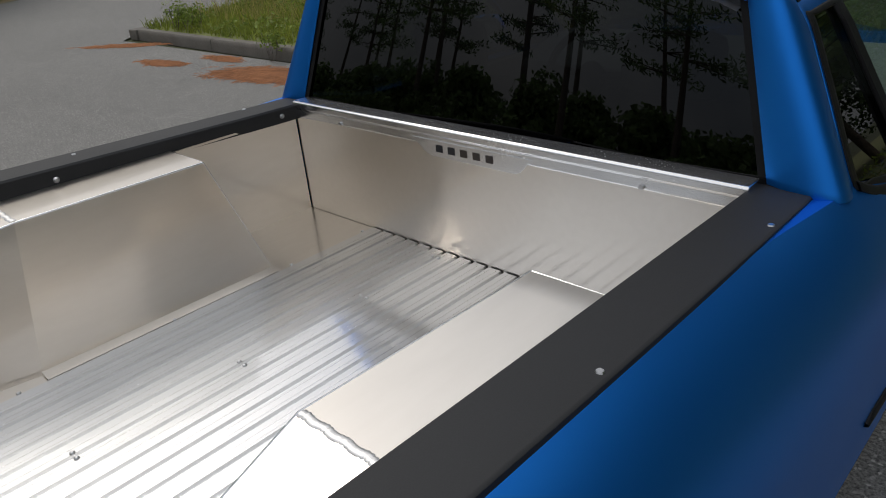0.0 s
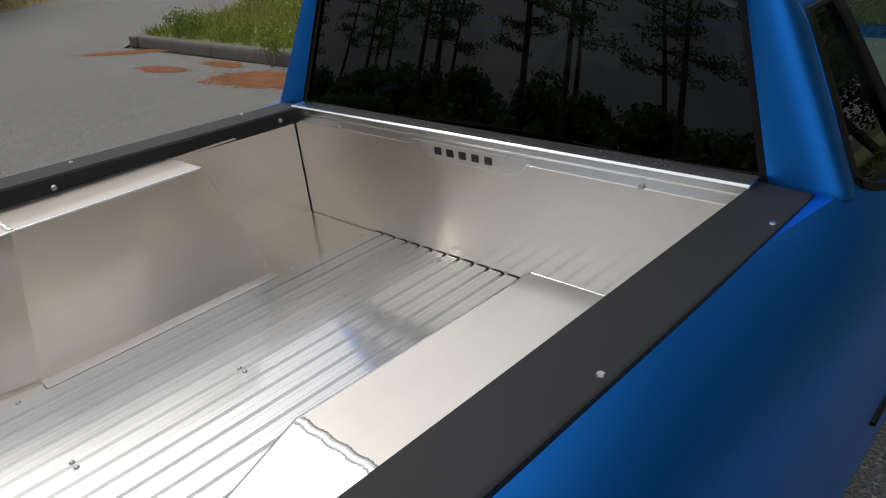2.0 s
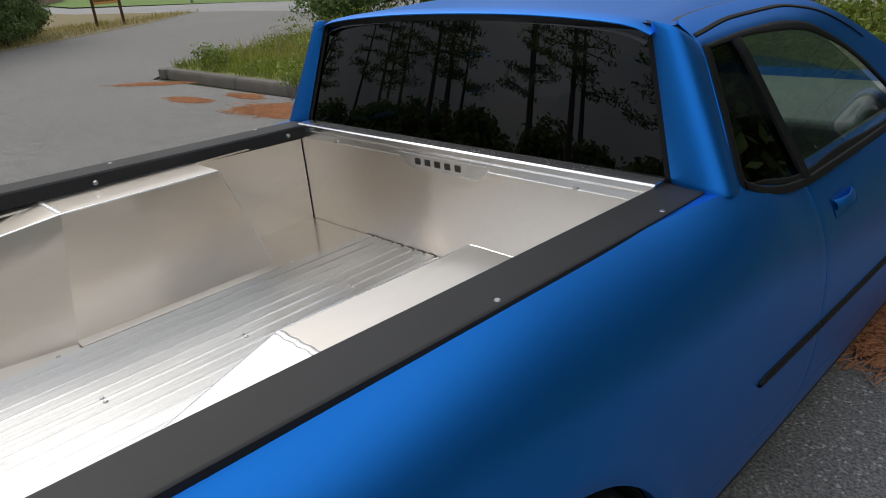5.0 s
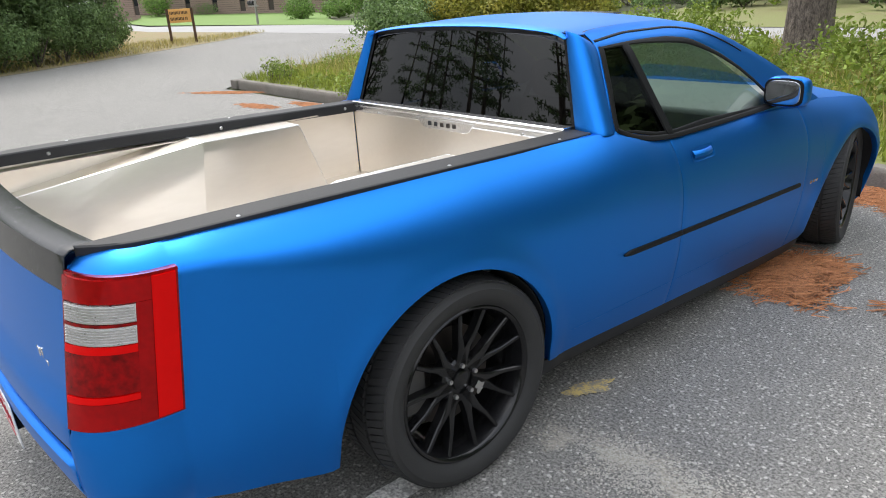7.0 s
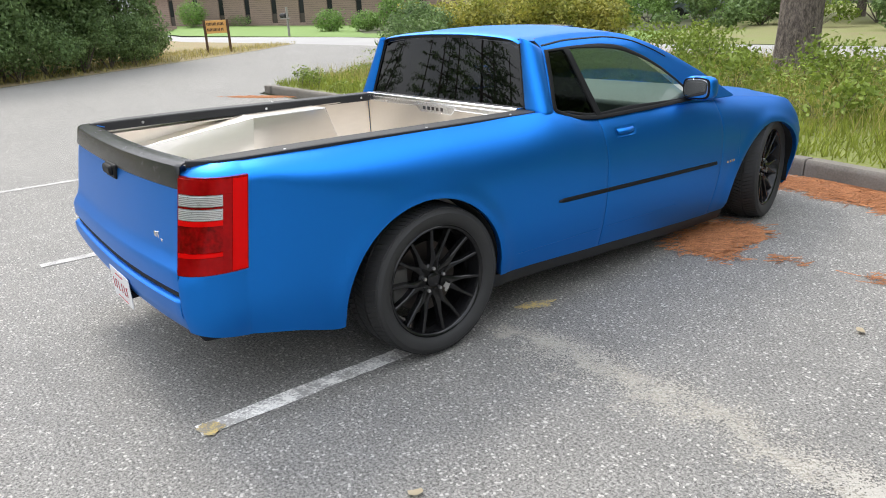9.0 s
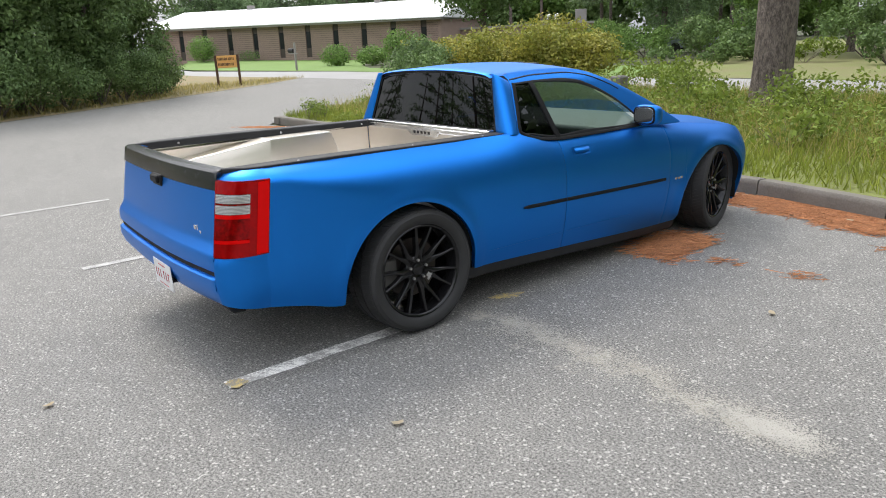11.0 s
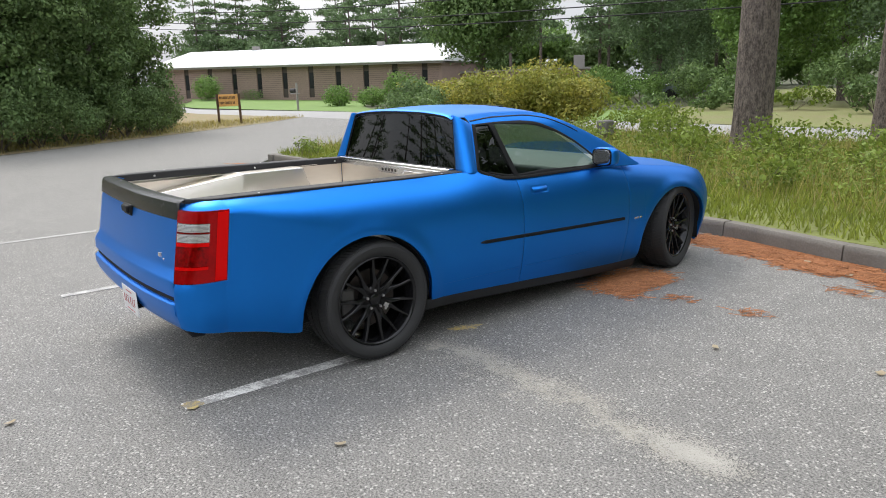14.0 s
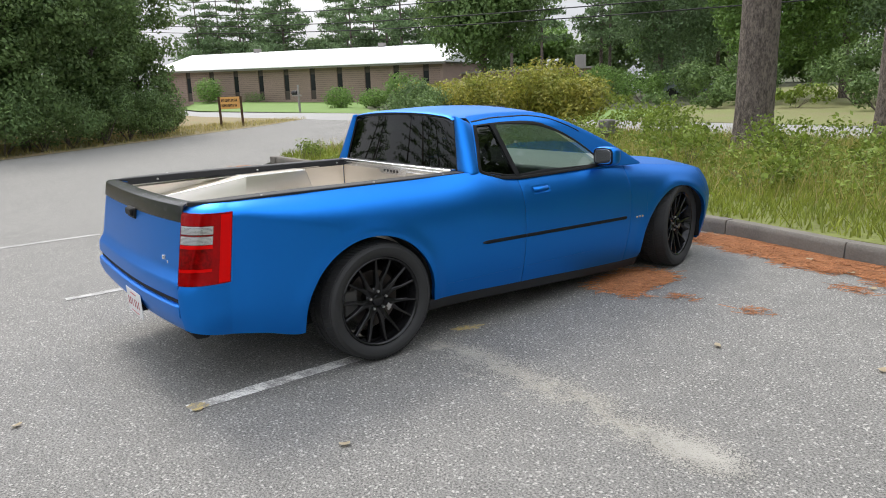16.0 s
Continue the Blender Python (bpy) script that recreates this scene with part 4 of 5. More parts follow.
def asphalt(name, light, dark, chip, patch=0.35):
    """Weathered asphalt: tonal patches, dark binder between pale stone chips, thin stains."""
    m = material(name, light, 0.78, 0, dark, patch, 5, 0.5, 0)
    n, l = m.node_tree.nodes, m.node_tree.links
    b = n["Principled BSDF"]
    tc = n.new("ShaderNodeTexCoord")
    base = b.inputs["Base Color"].links[0].from_socket
    grain, vor = n.new("ShaderNodeTexNoise"), n.new("ShaderNodeTexVoronoi")
    grain.inputs["Scale"].default_value, grain.inputs["Detail"].default_value, grain.inputs["Roughness"].default_value = 85, 5, 0.85
    vor.inputs["Scale"].default_value = 105
    for t in (grain, vor):
        l.new(tc.outputs["Object"], t.inputs["Vector"])
    r1 = n.new("ShaderNodeValToRGB")
    r1.color_ramp.elements[0].position, r1.color_ramp.elements[0].color = 0.40, (0.26, 0.26, 0.26, 1)
    r1.color_ramp.elements[1].position, r1.color_ramp.elements[1].color = 0.60, (1.62, 1.62, 1.6, 1)
    l.new(grain.outputs["Fac"], r1.inputs["Fac"])
    mul = n.new("ShaderNodeMix")
    mul.data_type, mul.blend_type = "RGBA", "MULTIPLY"
    mul.inputs["Factor"].default_value = 1.0
    l.new(base, mul.inputs["A"])
    l.new(r1.outputs["Color"], mul.inputs["B"])
    r2 = n.new("ShaderNodeValToRGB")
    r2.color_ramp.elements[0].position, r2.color_ramp.elements[0].color = 0.93, (0, 0, 0, 1)
    r2.color_ramp.elements[1].position, r2.color_ramp.elements[1].color = 0.97, (1, 1, 1, 1)
    sep = n.new("ShaderNodeSeparateColor")
    l.new(vor.outputs["Color"], sep.inputs["Color"])
    l.new(sep.outputs["Red"], r2.inputs["Fac"])
    stone = n.new("ShaderNodeMix")
    stone.data_type = "RGBA"
    stone.inputs["B"].default_value = (*chip, 1)
    l.new(r2.outputs["Color"], stone.inputs["Factor"])
    l.new(mul.outputs["Result"], stone.inputs["A"])
    l.new(stone.outputs["Result"], b.inputs["Base Color"])
    bp = n.new("ShaderNodeBump")
    bp.inputs["Strength"].default_value, bp.inputs["Distance"].default_value = 0.7, 0.004
    l.new(grain.outputs["Fac"], bp.inputs["Height"])
    l.new(bp.outputs["Normal"], b.inputs["Normal"])
    return m


def sand_film(m, y0, x0, x1):
    """Pale sand dust lying in a broken band along x, thickest round y0."""
    n, l = m.node_tree.nodes, m.node_tree.links
    b = n["Principled BSDF"]
    base = b.inputs["Base Color"].links[0].from_socket
    tc, sep = n.new("ShaderNodeTexCoord"), n.new("ShaderNodeSeparateXYZ")
    l.new(tc.outputs["Object"], sep.inputs["Vector"])

    def noise_at(scale, detail):
        t = n.new("ShaderNodeTexNoise")
        t.inputs["Scale"].default_value, t.inputs["Detail"].default_value = scale, detail
        l.new(tc.outputs["Object"], t.inputs["Vector"])
        return t.outputs["Fac"]

    def calc(op, a, c, third=None):
        k = n.new("ShaderNodeMath")
        k.operation = op
        for i, v in enumerate((a, c, third)):
            if v is not None:
                if isinstance(v, (int, float)):
                    k.inputs[i].default_value = v
                else:
                    l.new(v, k.inputs[i])
        return k.outputs[0]

    def span(v, lo, hi, a, c):
        k = n.new("ShaderNodeMapRange")
        for key, q in (("From Min", lo), ("From Max", hi), ("To Min", a), ("To Max", c)):
            k.inputs[key].default_value = q
        l.new(v, k.inputs["Value"])
        return k.outputs["Result"]

    off = calc("ABSOLUTE", calc("SUBTRACT", calc("MULTIPLY_ADD", noise_at(3.5, 5), 0.6, sep.outputs["Y"]), y0 + 0.30), 0.0)
    band = calc("MULTIPLY", span(off, 0.0, 0.27, 1.0, 0.0), calc("MULTIPLY", span(sep.outputs["X"], x0, x0 + 0.35, 0.0, 1.0), span(sep.outputs["X"], x1 - 0.25, x1, 1.0, 0.0)))
    broken = span(calc("ADD", calc("MULTIPLY", noise_at(7, 5), 0.8), calc("MULTIPLY_ADD", noise_at(75, 4), 1.0, calc("MULTIPLY", band, 0.50))), 1.20, 1.44, 0.0, 0.45)
    mix = n.new("ShaderNodeMix")
    mix.data_type = "RGBA"
    mix.inputs["B"].default_value = (0.50, 0.455, 0.375, 1)
    l.new(calc("MULTIPLY", broken, span(band, 0.0, 0.25, 0.0, 1.0)), mix.inputs["Factor"])
    l.new(base, mix.inputs["A"])
    l.new(mix.outputs["Result"], b.inputs["Base Color"])


ASPHALT = asphalt("worn_asphalt", (0.238, 0.231, 0.217), (0.146, 0.142, 0.134), (0.44, 0.42, 0.39))
sand_film(ASPHALT, 0.44, 0.70, 3.1)


def ground_sheet(name, pts, z, mat, label, category, thick=0.0):
    bm = bmesh.new()
    f = bm.faces.new([bm.verts.new((x, y, z)) for x, y in pts])
    if f.normal.z < 0:
        f.normal_flip()
    bmesh.ops.triangulate(bm, faces=bm.faces)
    if thick:
        r = bmesh.ops.extrude_face_region(bm, geom=bm.faces[:])
        for v in [g for g in r["geom"] if isinstance(g, bmesh.types.BMVert)]:
            v.co.z += thick
    ob = part(name, bm, mat, smooth=False)
    return tagged(ob, label, category, kind="structure")


ground_sheet("ground", [(-900, -900), (900, -900), (900, 900), (-900, 900)], -0.03, FOREST, "dark grassy ground running to the horizon", "ground")
ground_sheet("parking_lot", [(-18.5, -9.5), (30, -9.5), (30, 4.45), (-10.9, 4.45), (-11.5, 5.0), (-12.3, 7.0), (-14.5, 12), (-17.5, 15.6), (-31.5, 15.8), (-27.8, 12.0), (-24.2, 7.2), (-21, 2.6), (-18.9, -0.5)], 0.0, ASPHALT, "grey worn asphalt car park with pale patches", "parking lot")
ground_sheet("road", [(-160, 30.0), (-90, 20.4), (-46, 15.2), (-31.5, 15.8), (-17.5, 15.6), (-10, 14.4), (10, 13.6), (60, 12), (60, 17.0), (10, 18.0), (-12, 18.9), (-35, 20.6), (-59, 19.4), (-90, 25.5), (-160, 38)], 0.004, STREET, "pale grey asphalt street", "road")
ground_sheet("verge", [(-19.0, -0.5), (-21, 2.6), (-24.2, 7.2), (-27.8, 12.0), (-31.5, 15.8), (-46, 15.2), (-90, 20.4), (-90, -20), (-19, -20), (-19, -8)], 0.01, VERGE, "dry grass verge with leaf litter", "verge")
lawn = grid([[Vector((lerp(-12, -35, t), lerp(18.9, 20.6, t), 0.02)).lerp(Vector((lerp(-30, -54, t), lerp(60, 42, t), -0.25)), k / 6) for t in np.linspace(0, 1, 6)]
             + [Vector((lerp(-35, -59, t), lerp(20.6, 19.4, t), lerp(0.02, 0.1, t))).lerp(Vector((lerp(-54, -80, t), lerp(42, 26, t), lerp(-0.25, 0.85, t))), k / 6) for t in np.linspace(0.1, 1, 8)]
             + [Vector((lerp(-59, -90, t), lerp(19.4, 25.5, t), 0.1)).lerp(Vector((lerp(-80, -110, t), lerp(26, 40, t), 0.9)), k / 6) for t in (0.5, 1.0)] for k in range(7)])
tagged(part("lawn", lawn, LAWN), "mown green lawn before the brick building", "lawn", kind="structure")
ground_sheet("far_verge", [(-12, 18.9), (10, 18.0), (60, 17.0), (60, 60), (-30, 60)], 0.02, MEADOW, "sunlit grassy verge across the street", "verge")

# planted island: raised soil behind a concrete kerb
island = [(-10.6, 4.72), (-4, 4.62), (0.3, 4.56), (2.2, 4.36), (9.0, 3.9), (30, 3.2), (30, 11.6), (10, 12.6), (-9, 13.4), (-14.2, 12.6), (-11.9, 7.2), (-11.3, 5.3)]
ground_sheet("planted_island", island, 0.0, GRASSBED, "weedy grass island behind the kerb", "island", thick=0.13)
kerb_line = [(-10.75, 4.66), (-8.3, 4.58), (-5.9, 4.54), (-3.5, 4.51), (-1.1, 4.48), (0.55, 4.40), (1.81, 4.16), (4.1, 3.98), (6.5, 3.85), (9.0, 3.75), (12, 3.62)]
for i, (p, q) in enumerate(zip(kerb_line, kerb_line[1:])):
    p, q = Vector((*p, 0)), Vector((*q, 0))
    d = (q - p).normalized()
    n = Vector((-d.y, d.x, 0))
    p, q = p + d * 0.006, q - d * 0.006
    bm = bmesh.new()
    rows = []
    for t in np.linspace(0, 1, 9):
        c = p.lerp(q, t)
        wob = 0.005 * noise.noise(c * 2.1)
        rows.append([c + n * o + Vector((0, 0, z + wob)) for o, z in ((-0.005, -0.02), (0.0, 0.10), (0.008, 0.137), (0.022, 0.15), (0.135, 0.15), (0.15, 0.138), (0.155, 0.05))])
    bm = grid(rows)
    for end in (rows[0], rows[-1]):
        bm.faces.new([bm.verts.new(v) for v in end])
    ob = part("kerb", bm, CONCRETE)
    tagged(ob, "weathered grey concrete kerb length", "kerb", "kerb lengths along the island", "structure")
bm = box(-11.0, -10.75, 4.62, 5.6, -0.02, 0.15)
tagged(part("kerb", bm, CONCRETE, bevel=0.015), "weathered grey concrete kerb end piece", "kerb", "kerb lengths along the island", "structure")


def strip(name, p, q, w, mat, label, z=0.004):
    p, q = Vector((*p, z)), Vector((*q, z))
    d = (q - p).normalized()
    n = Vector((-d.y, d.x, 0)) * w / 2
    rows = []
    k = max(4, int((q - p).length / 0.06))
    for i in range(k + 1):
        c = p.lerp(q, i / k)
        e0, e1 = (1 + 0.16 * noise.noise(c * 14)), (1 + 0.16 * noise.noise(c * 14 + Vector((7, 3, 1))))
        rows.append([c - n * e0, c + n * e1])
    ob = part(name, grid(rows), mat, smooth=False)
    if ob.data.polygons[0].normal.z < 0:
        ob.data.flip_normals()
    return tagged(ob, label, "road marking", kind="structure")


strip("parking_line", (0.81, -1.15), (0.82, 0.10), 0.10, WHITELINE, "worn white painted parking line")
strip("parking_line", (-2.03, -1.24), (-1.98, 0.6), 0.09, FADEDLINE, "faded white painted parking line")
strip("parking_line", (-4.98, -1.5), (-4.92, -0.35), 0.09, FADEDLINE, "faded white painted parking line")


def blot(name, c, rx, ry, mat, label, category, z=0.005, seed=0, rough=0.45, kind="structure", turn=0.0):
    bm = bmesh.new()
    pts = []
    for k in range(72):
        a = 2 * math.pi * k / 72
        r = 1 + rough * (noise.noise(Vector((math.cos(a) * 1.3, math.sin(a) * 1.3, seed))) + 0.6 * noise.noise(Vector((math.cos(a) * 5, math.sin(a) * 5, seed + 3))) + 0.35 * noise.noise(Vector((math.cos(a) * 15, math.sin(a) * 15, seed + 5))))
        x, y = rx * r * math.cos(a), ry * r * math.sin(a)
        pts.append(bm.verts.new((c[0] + x * math.cos(turn) - y * math.sin(turn), c[1] + x * math.sin(turn) + y * math.cos(turn), z)))
    bm.faces.new(pts)
    return tagged(part(name, bm, mat, smooth=False), label, category, kind=kind)


blot("yellow_paint_mark", (0.87, 0.72), 0.045, 0.11, YELLOWLINE, "worn yellow paint mark on asphalt", "paint mark", 0.006, 2, turn=-0.3)
blot("yellow_paint_mark", (0.82, -1.11), 0.05, 0.05, YELLOWLINE, "worn yellow paint mark at the line's end", "paint mark", 0.009, 4)


def scatter_mesh(name, quads, mat, label, category, kind="stuff", smooth=False):
    """quads: array (n, 4, 3) of corners; one mesh of separate flakes."""
    n = len(quads)
    me = bpy.data.meshes.new(name)
    me.vertices.add(4 * n)
    me.vertices.foreach_set("co", quads.reshape(-1).astype(np.float32))
    me.loops.add(4 * n)
    me.loops.foreach_set("vertex_index", np.arange(4 * n, dtype=np.int32))
    me.polygons.add(n)
    me.polygons.foreach_set("loop_start", np.arange(0, 4 * n, 4, dtype=np.int32))
    me.update(calc_edges=True)
    me.materials.append(mat)
    ob = new(name, me)
    return tagged(ob, label, category, kind=kind) if label else ob


rng = np.random.default_rng(5)


def flakes(centres, length, width, normals=None, spread=1.0):
    """Leaf-shaped quads at centres; random facing, or about the normals given."""
    n = len(centres)
    a = rng.normal(size=(n, 3))
    if normals is not None:
        a = normals + spread * a * 0.6
    a /= np.linalg.norm(a, axis=1, keepdims=True) + 1e-9
    t = np.cross(a, rng.normal(size=(n, 3)))
    t /= np.linalg.norm(t, axis=1, keepdims=True) + 1e-9
    b = np.cross(a, t)
    ln = (length * rng.uniform(0.6, 1.3, n))[:, None]
    wd = (width * rng.uniform(0.6, 1.3, n))[:, None]
    return np.stack([centres - t * ln * 0.5, centres + b * wd * 0.5, centres + t * ln * 0.5, centres - b * wd * 0.5], axis=1)


def needle_litter(c, rx, ry, count, turn=0.0):
    count = int(count * 1.25)
    r = np.sqrt(rng.uniform(0, 1, count)) * (0.7 + 0.75 * rng.uniform(0, 1, count) ** 3)
    a = rng.uniform(0, 2 * np.pi, count)
    x, y = rx * r * np.cos(a), ry * r * np.sin(a)
    p = np.stack([c[0] + x * np.cos(turn) - y * np.sin(turn), c[1] + x * np.sin(turn) + y * np.cos(turn), rng.uniform(0.004, 0.011, count)], axis=1)
    keep = np.array([noise.noise(Vector((q[0] * 2.2, q[1] * 2.2, 1))) + 0.5 * noise.noise(Vector((q[0] * 7, q[1] * 7, 4))) + 1.6 * rng.uniform() > 0.45 + 0.8 * s * s for q, s in zip(p, r)])
    p = p[keep]
    ang = rng.uniform(0, np.pi, len(p))
    t = np.stack([np.cos(ang), np.sin(ang), np.zeros(len(p))], axis=1) * rng.uniform(0.03, 0.07, len(p))[:, None]
    b = np.stack([-np.sin(ang), np.cos(ang), np.zeros(len(p))], axis=1) * 0.0020
    up = np.array([0, 0, 0.003])
    return np.stack([p - t - b, p + t - b, p + t + b + up, p - t + b + up], axis=1)


LIT = [((1.5, 4.0), 1.3, 0.34, 17000, -0.2), ((3.6, 3.66), 1.6, 0.32, 18000, -0.1), ((0.98, 2.40), 0.27, 0.46, 5200, 0.2), ((2.2, 3.32), 0.26, 0.12, 110, 0.0),
       ((1.5, 2.3), 0.16, 0.10, 45, 0.3), ((0.2, 4.1), 0.9, 0.3, 6000, 0), ((-5.9, 3.9), 1.0, 0.36, 11000, 0.12), ((-8.1, 3.72), 0.55, 0.14, 2600, 0.1), ((-7.4, 4.25), 0.5, 0.14, 1800, 0),
       ((-10.3, 4.2), 0.95, 0.16, 4200, 0.5), ((2.0, 2.35), 0.2, 0.09, 40, 0.1), ((-3.2, 4.05), 1.2, 0.35, 6000, 0), ((5.6, 3.45), 1.3, 0.3, 9000, -0.1)]
scatter_mesh("pine_needle_litter", np.concatenate([needle_litter(*q) for q in LIT]), NEEDLES, "brown fallen pine needles drifted along the kerb", "pine needles")
# hairline cracks in the asphalt, and a few fallen leaves
CRACK = material("dark_crack_filler", (0.06, 0.058, 0.055), 0.95, 0, None, 6, 60, 0.6, 0.2)
for p, q in (((-13.5, 1.0), (-9.6, 2.0)), ((3.4, -0.4), (5.6, 1.4))):
    p, q = Vector((*p, 0.0035)), Vector((*q, 0.0035))
    d = (q - p).normalized()
    n = Vector((-d.y, d.x, 0))
    rows = []
    for i in range(61):
        c = p.lerp(q, i / 60)
        c = c + n * (0.16 * noise.noise(c * 1.4) + 0.05 * noise.noise(c * 6))
        w = 0.006 * (0.4 + abs(noise.noise(c * 9)))
        rows.append([c - n * w, c + n * w])
    tagged(part("asphalt_crack", grid(rows), CRACK, smooth=False, facing=(0, 0, 1)), "thin dark crack in the asphalt", "crack", kind="structure")
DRYLEAF = leaf_material("pale_dry_leaf", (0.60, 0.52, 0.38), (0.40, 0.30, 0.16))
for x, y in ((2.34, 3.42), (2.9, 3.3), (1.62, 3.95), (2.05, 3.75), (3.2, 3.6), (1.72, -0.72), (2.2, 1.6), (0.4, -1.9), (3.0, 1.9), (-3.0, 1.0)):
    a = rng.uniform(0, 6.28)
    bm = grid([[(x + (u * math.cos(a) - v * math.sin(a)) * 0.035, y + (u * math.sin(a) + v * math.cos(a)) * 0.035, 0.012 + 0.010 * u * u + 0.006 * v) for v in (-0.55 * math.sqrt(max(0, 1 - u * u)), 0, 0.55 * math.sqrt(max(0, 1 - u * u)))] for u in np.linspace(-1, 1, 9)])
    tagged(part("fallen_leaf", bm, DRYLEAF), "small pale dry leaf on the asphalt", "leaf", "fallen leaves")
# loose sand grains along a drift
path = [(1.12, 0.40), (1.5, 0.46), (1.94, 0.48), (2.6, 0.40), (2.97, 0.42)]
pts = []
for _ in range(7500):
    i = rng.integers(0, len(path) - 1)
    t = rng.uniform()
    p = np.array(path[i]) * (1 - t) + np.array(path[i + 1]) * t + rng.normal(size=2) * 0.085
    if noise.noise(Vector((p[0] * 5, p[1] * 5, 2))) > 0.1 - 0.7 * rng.uniform():
        pts.append((p[0], p[1], 0.0035))
heap = rng.normal(size=(2600, 2)) * (0.12, 0.055)
pts += [(2.85 + u - 0.1 * v, 0.415 + v + 0.02 * u, 0.004) for u, v in heap]
q = flakes(np.array(pts), 0.0085, 0.0085, np.tile([0, 0, 1.0], (len(pts), 1)), 0.1)
scatter_mesh("sand_grains", q, SAND, "pale sand strewn on the asphalt", "sand")

# ---- planting ----
LEAFDARK = leaf_material("dark_oak_leaves", (0.205, 0.295, 0.100), (0.092, 0.155, 0.056))
LEAFMID = leaf_material("green_leaves", (0.21, 0.33, 0.08), (0.12, 0.21, 0.055))
LEAFYEL = leaf_material("yellowing_leaves", (0.42, 0.36, 0.07), (0.20, 0.25, 0.05))
LEAFPINE = leaf_material("pine_needle_tufts", (0.18, 0.26, 0.115), (0.10, 0.165, 0.075))
GRASS = leaf_material("grass_blades", (0.30, 0.33, 0.055), (0.18, 0.23, 0.04))
DRYGRASS = leaf_material("dry_grass_blades", (0.46, 0.38, 0.15), (0.30, 0.28, 0.09))
WEED = leaf_material("weed_leaves", (0.25, 0.32, 0.05), (0.13, 0.19, 0.035))


def blob_points(blobs, density):
    out, nor = [], []
    for c, r in blobs:
        c, r = np.array(c), np.array(r)
        n = int(density * (r[0] * r[1] + r[1] * r[2] + r[0] * r[2]) * 4.19)
        d = rng.normal(size=(n, 3))
        d /= np.linalg.norm(d, axis=1, keepdims=True)
        rad = rng.uniform(0.55, 1.0, n) ** 0.5 * (1 + 0.18 * rng.normal(size=n))
        out.append(c + d * r * rad[:, None])
        nor.append(d)
    return np.concatenate(out), np.concatenate(nor)


def crown_blobs(c, r, n, size, flat=0.8):
    """Clumps over a crown's shell, uneven."""
    out = []
    for _ in range(n):
        d = rng.normal(size=3)
        d /= np.linalg.norm(d)
        k = rng.uniform(0.45, 1.0)
        s = size * rng.uniform(0.6, 1.35)
        out.append((np.array(c) + d * np.array(r) * k, (s, s, s * flat)))
    return out


def limbs(base, top, spread, n, r, bm):
    for _ in range(n):
        t = rng.uniform(0.25, 0.95)
        p = Vector(base).lerp(Vector(top), t)
        a = rng.uniform(0, 2 * math.pi)
        q = p + Vector((math.cos(a) * spread * rng.uniform(0.4, 0.9), math.sin(a) * spread * rng.uniform(0.4, 0.9), spread * rng.uniform(0.1, 0.5)))
        rod(p, q, r * (1 - 0.6 * t), r * 0.15, 7, bm)


def broad_tree(x, y, h, w, label, mat=LEAFDARK, low=0.15, density=26, leaf=0.26, trunk=0.16, group="trees round the car park", clumps=30, clump=0.33):
    tree = thing("tree", label, "tree", group, (x, y, 0))
    bm = rod((0, 0, 0), (rng.uniform(-0.2, 0.2), 0, h * 0.75), trunk, trunk * 0.35, 10)
    limbs((0, 0, h * 0.1), (0, 0, h * 0.8), w * 0.6, 9, trunk * 0.5, bm)
    part("trunk", bm, BARK, tree)
    mid = h * (1 + low) / 2
    blobs = crown_blobs((0, 0, mid), (w * 0.75, w * 0.75, h * (1 - low) / 2 * 0.88), clumps, w * clump)
    p, n = blob_points(blobs, density)
    p = p[:, :]
    keep = p[:, 2] > 0.05
    crown = scatter_mesh("crown", flakes(p[keep], leaf, leaf * 0.6, n[keep]), mat, "", "")
    crown.parent = tree
    return tree


def pine_tree(x, y, h, w, label, bare=0.35, density=14, leaf=0.34, trunk=0.2, tiers=9, group="pines beyond the street", lean=0.0):
    tree = thing("pine_tree", label, "tree", group, (x, y, 0))
    bm = rod((0, 0, 0), (lean, 0, h), trunk, trunk * 0.2, 12)
    blobs = []
    for k in range(tiers):
        t = bare + (1 - bare) * (k + 0.5) / tiers
        reach = w * (1.15 - 0.8 * (t - bare) / (1 - bare)) * rng.uniform(0.7, 1.1)
        for _ in range(4):
            a = rng.uniform(0, 2 * math.pi)
            p = Vector((lean * t, 0, h * t))
            q = p + Vector((math.cos(a) * reach, math.sin(a) * reach, rng.uniform(-0.1, 0.25) * reach))
            rod(p, q, trunk * 0.22, trunk * 0.05, 6, bm)
            for s in (0.45, 0.75, 1.0):
                c = p.lerp(q, s)
                z = reach * rng.uniform(0.20, 0.32)
                blobs.append((tuple(c), (z, z, z * 0.42)))
    part("trunk", bm, BARK, tree)
    p, n = blob_points(blobs, density)
    crown = scatter_mesh("crown", flakes(p, leaf, leaf * 0.28), LEAFPINE, "", "")
    crown.parent = tree
    return tree


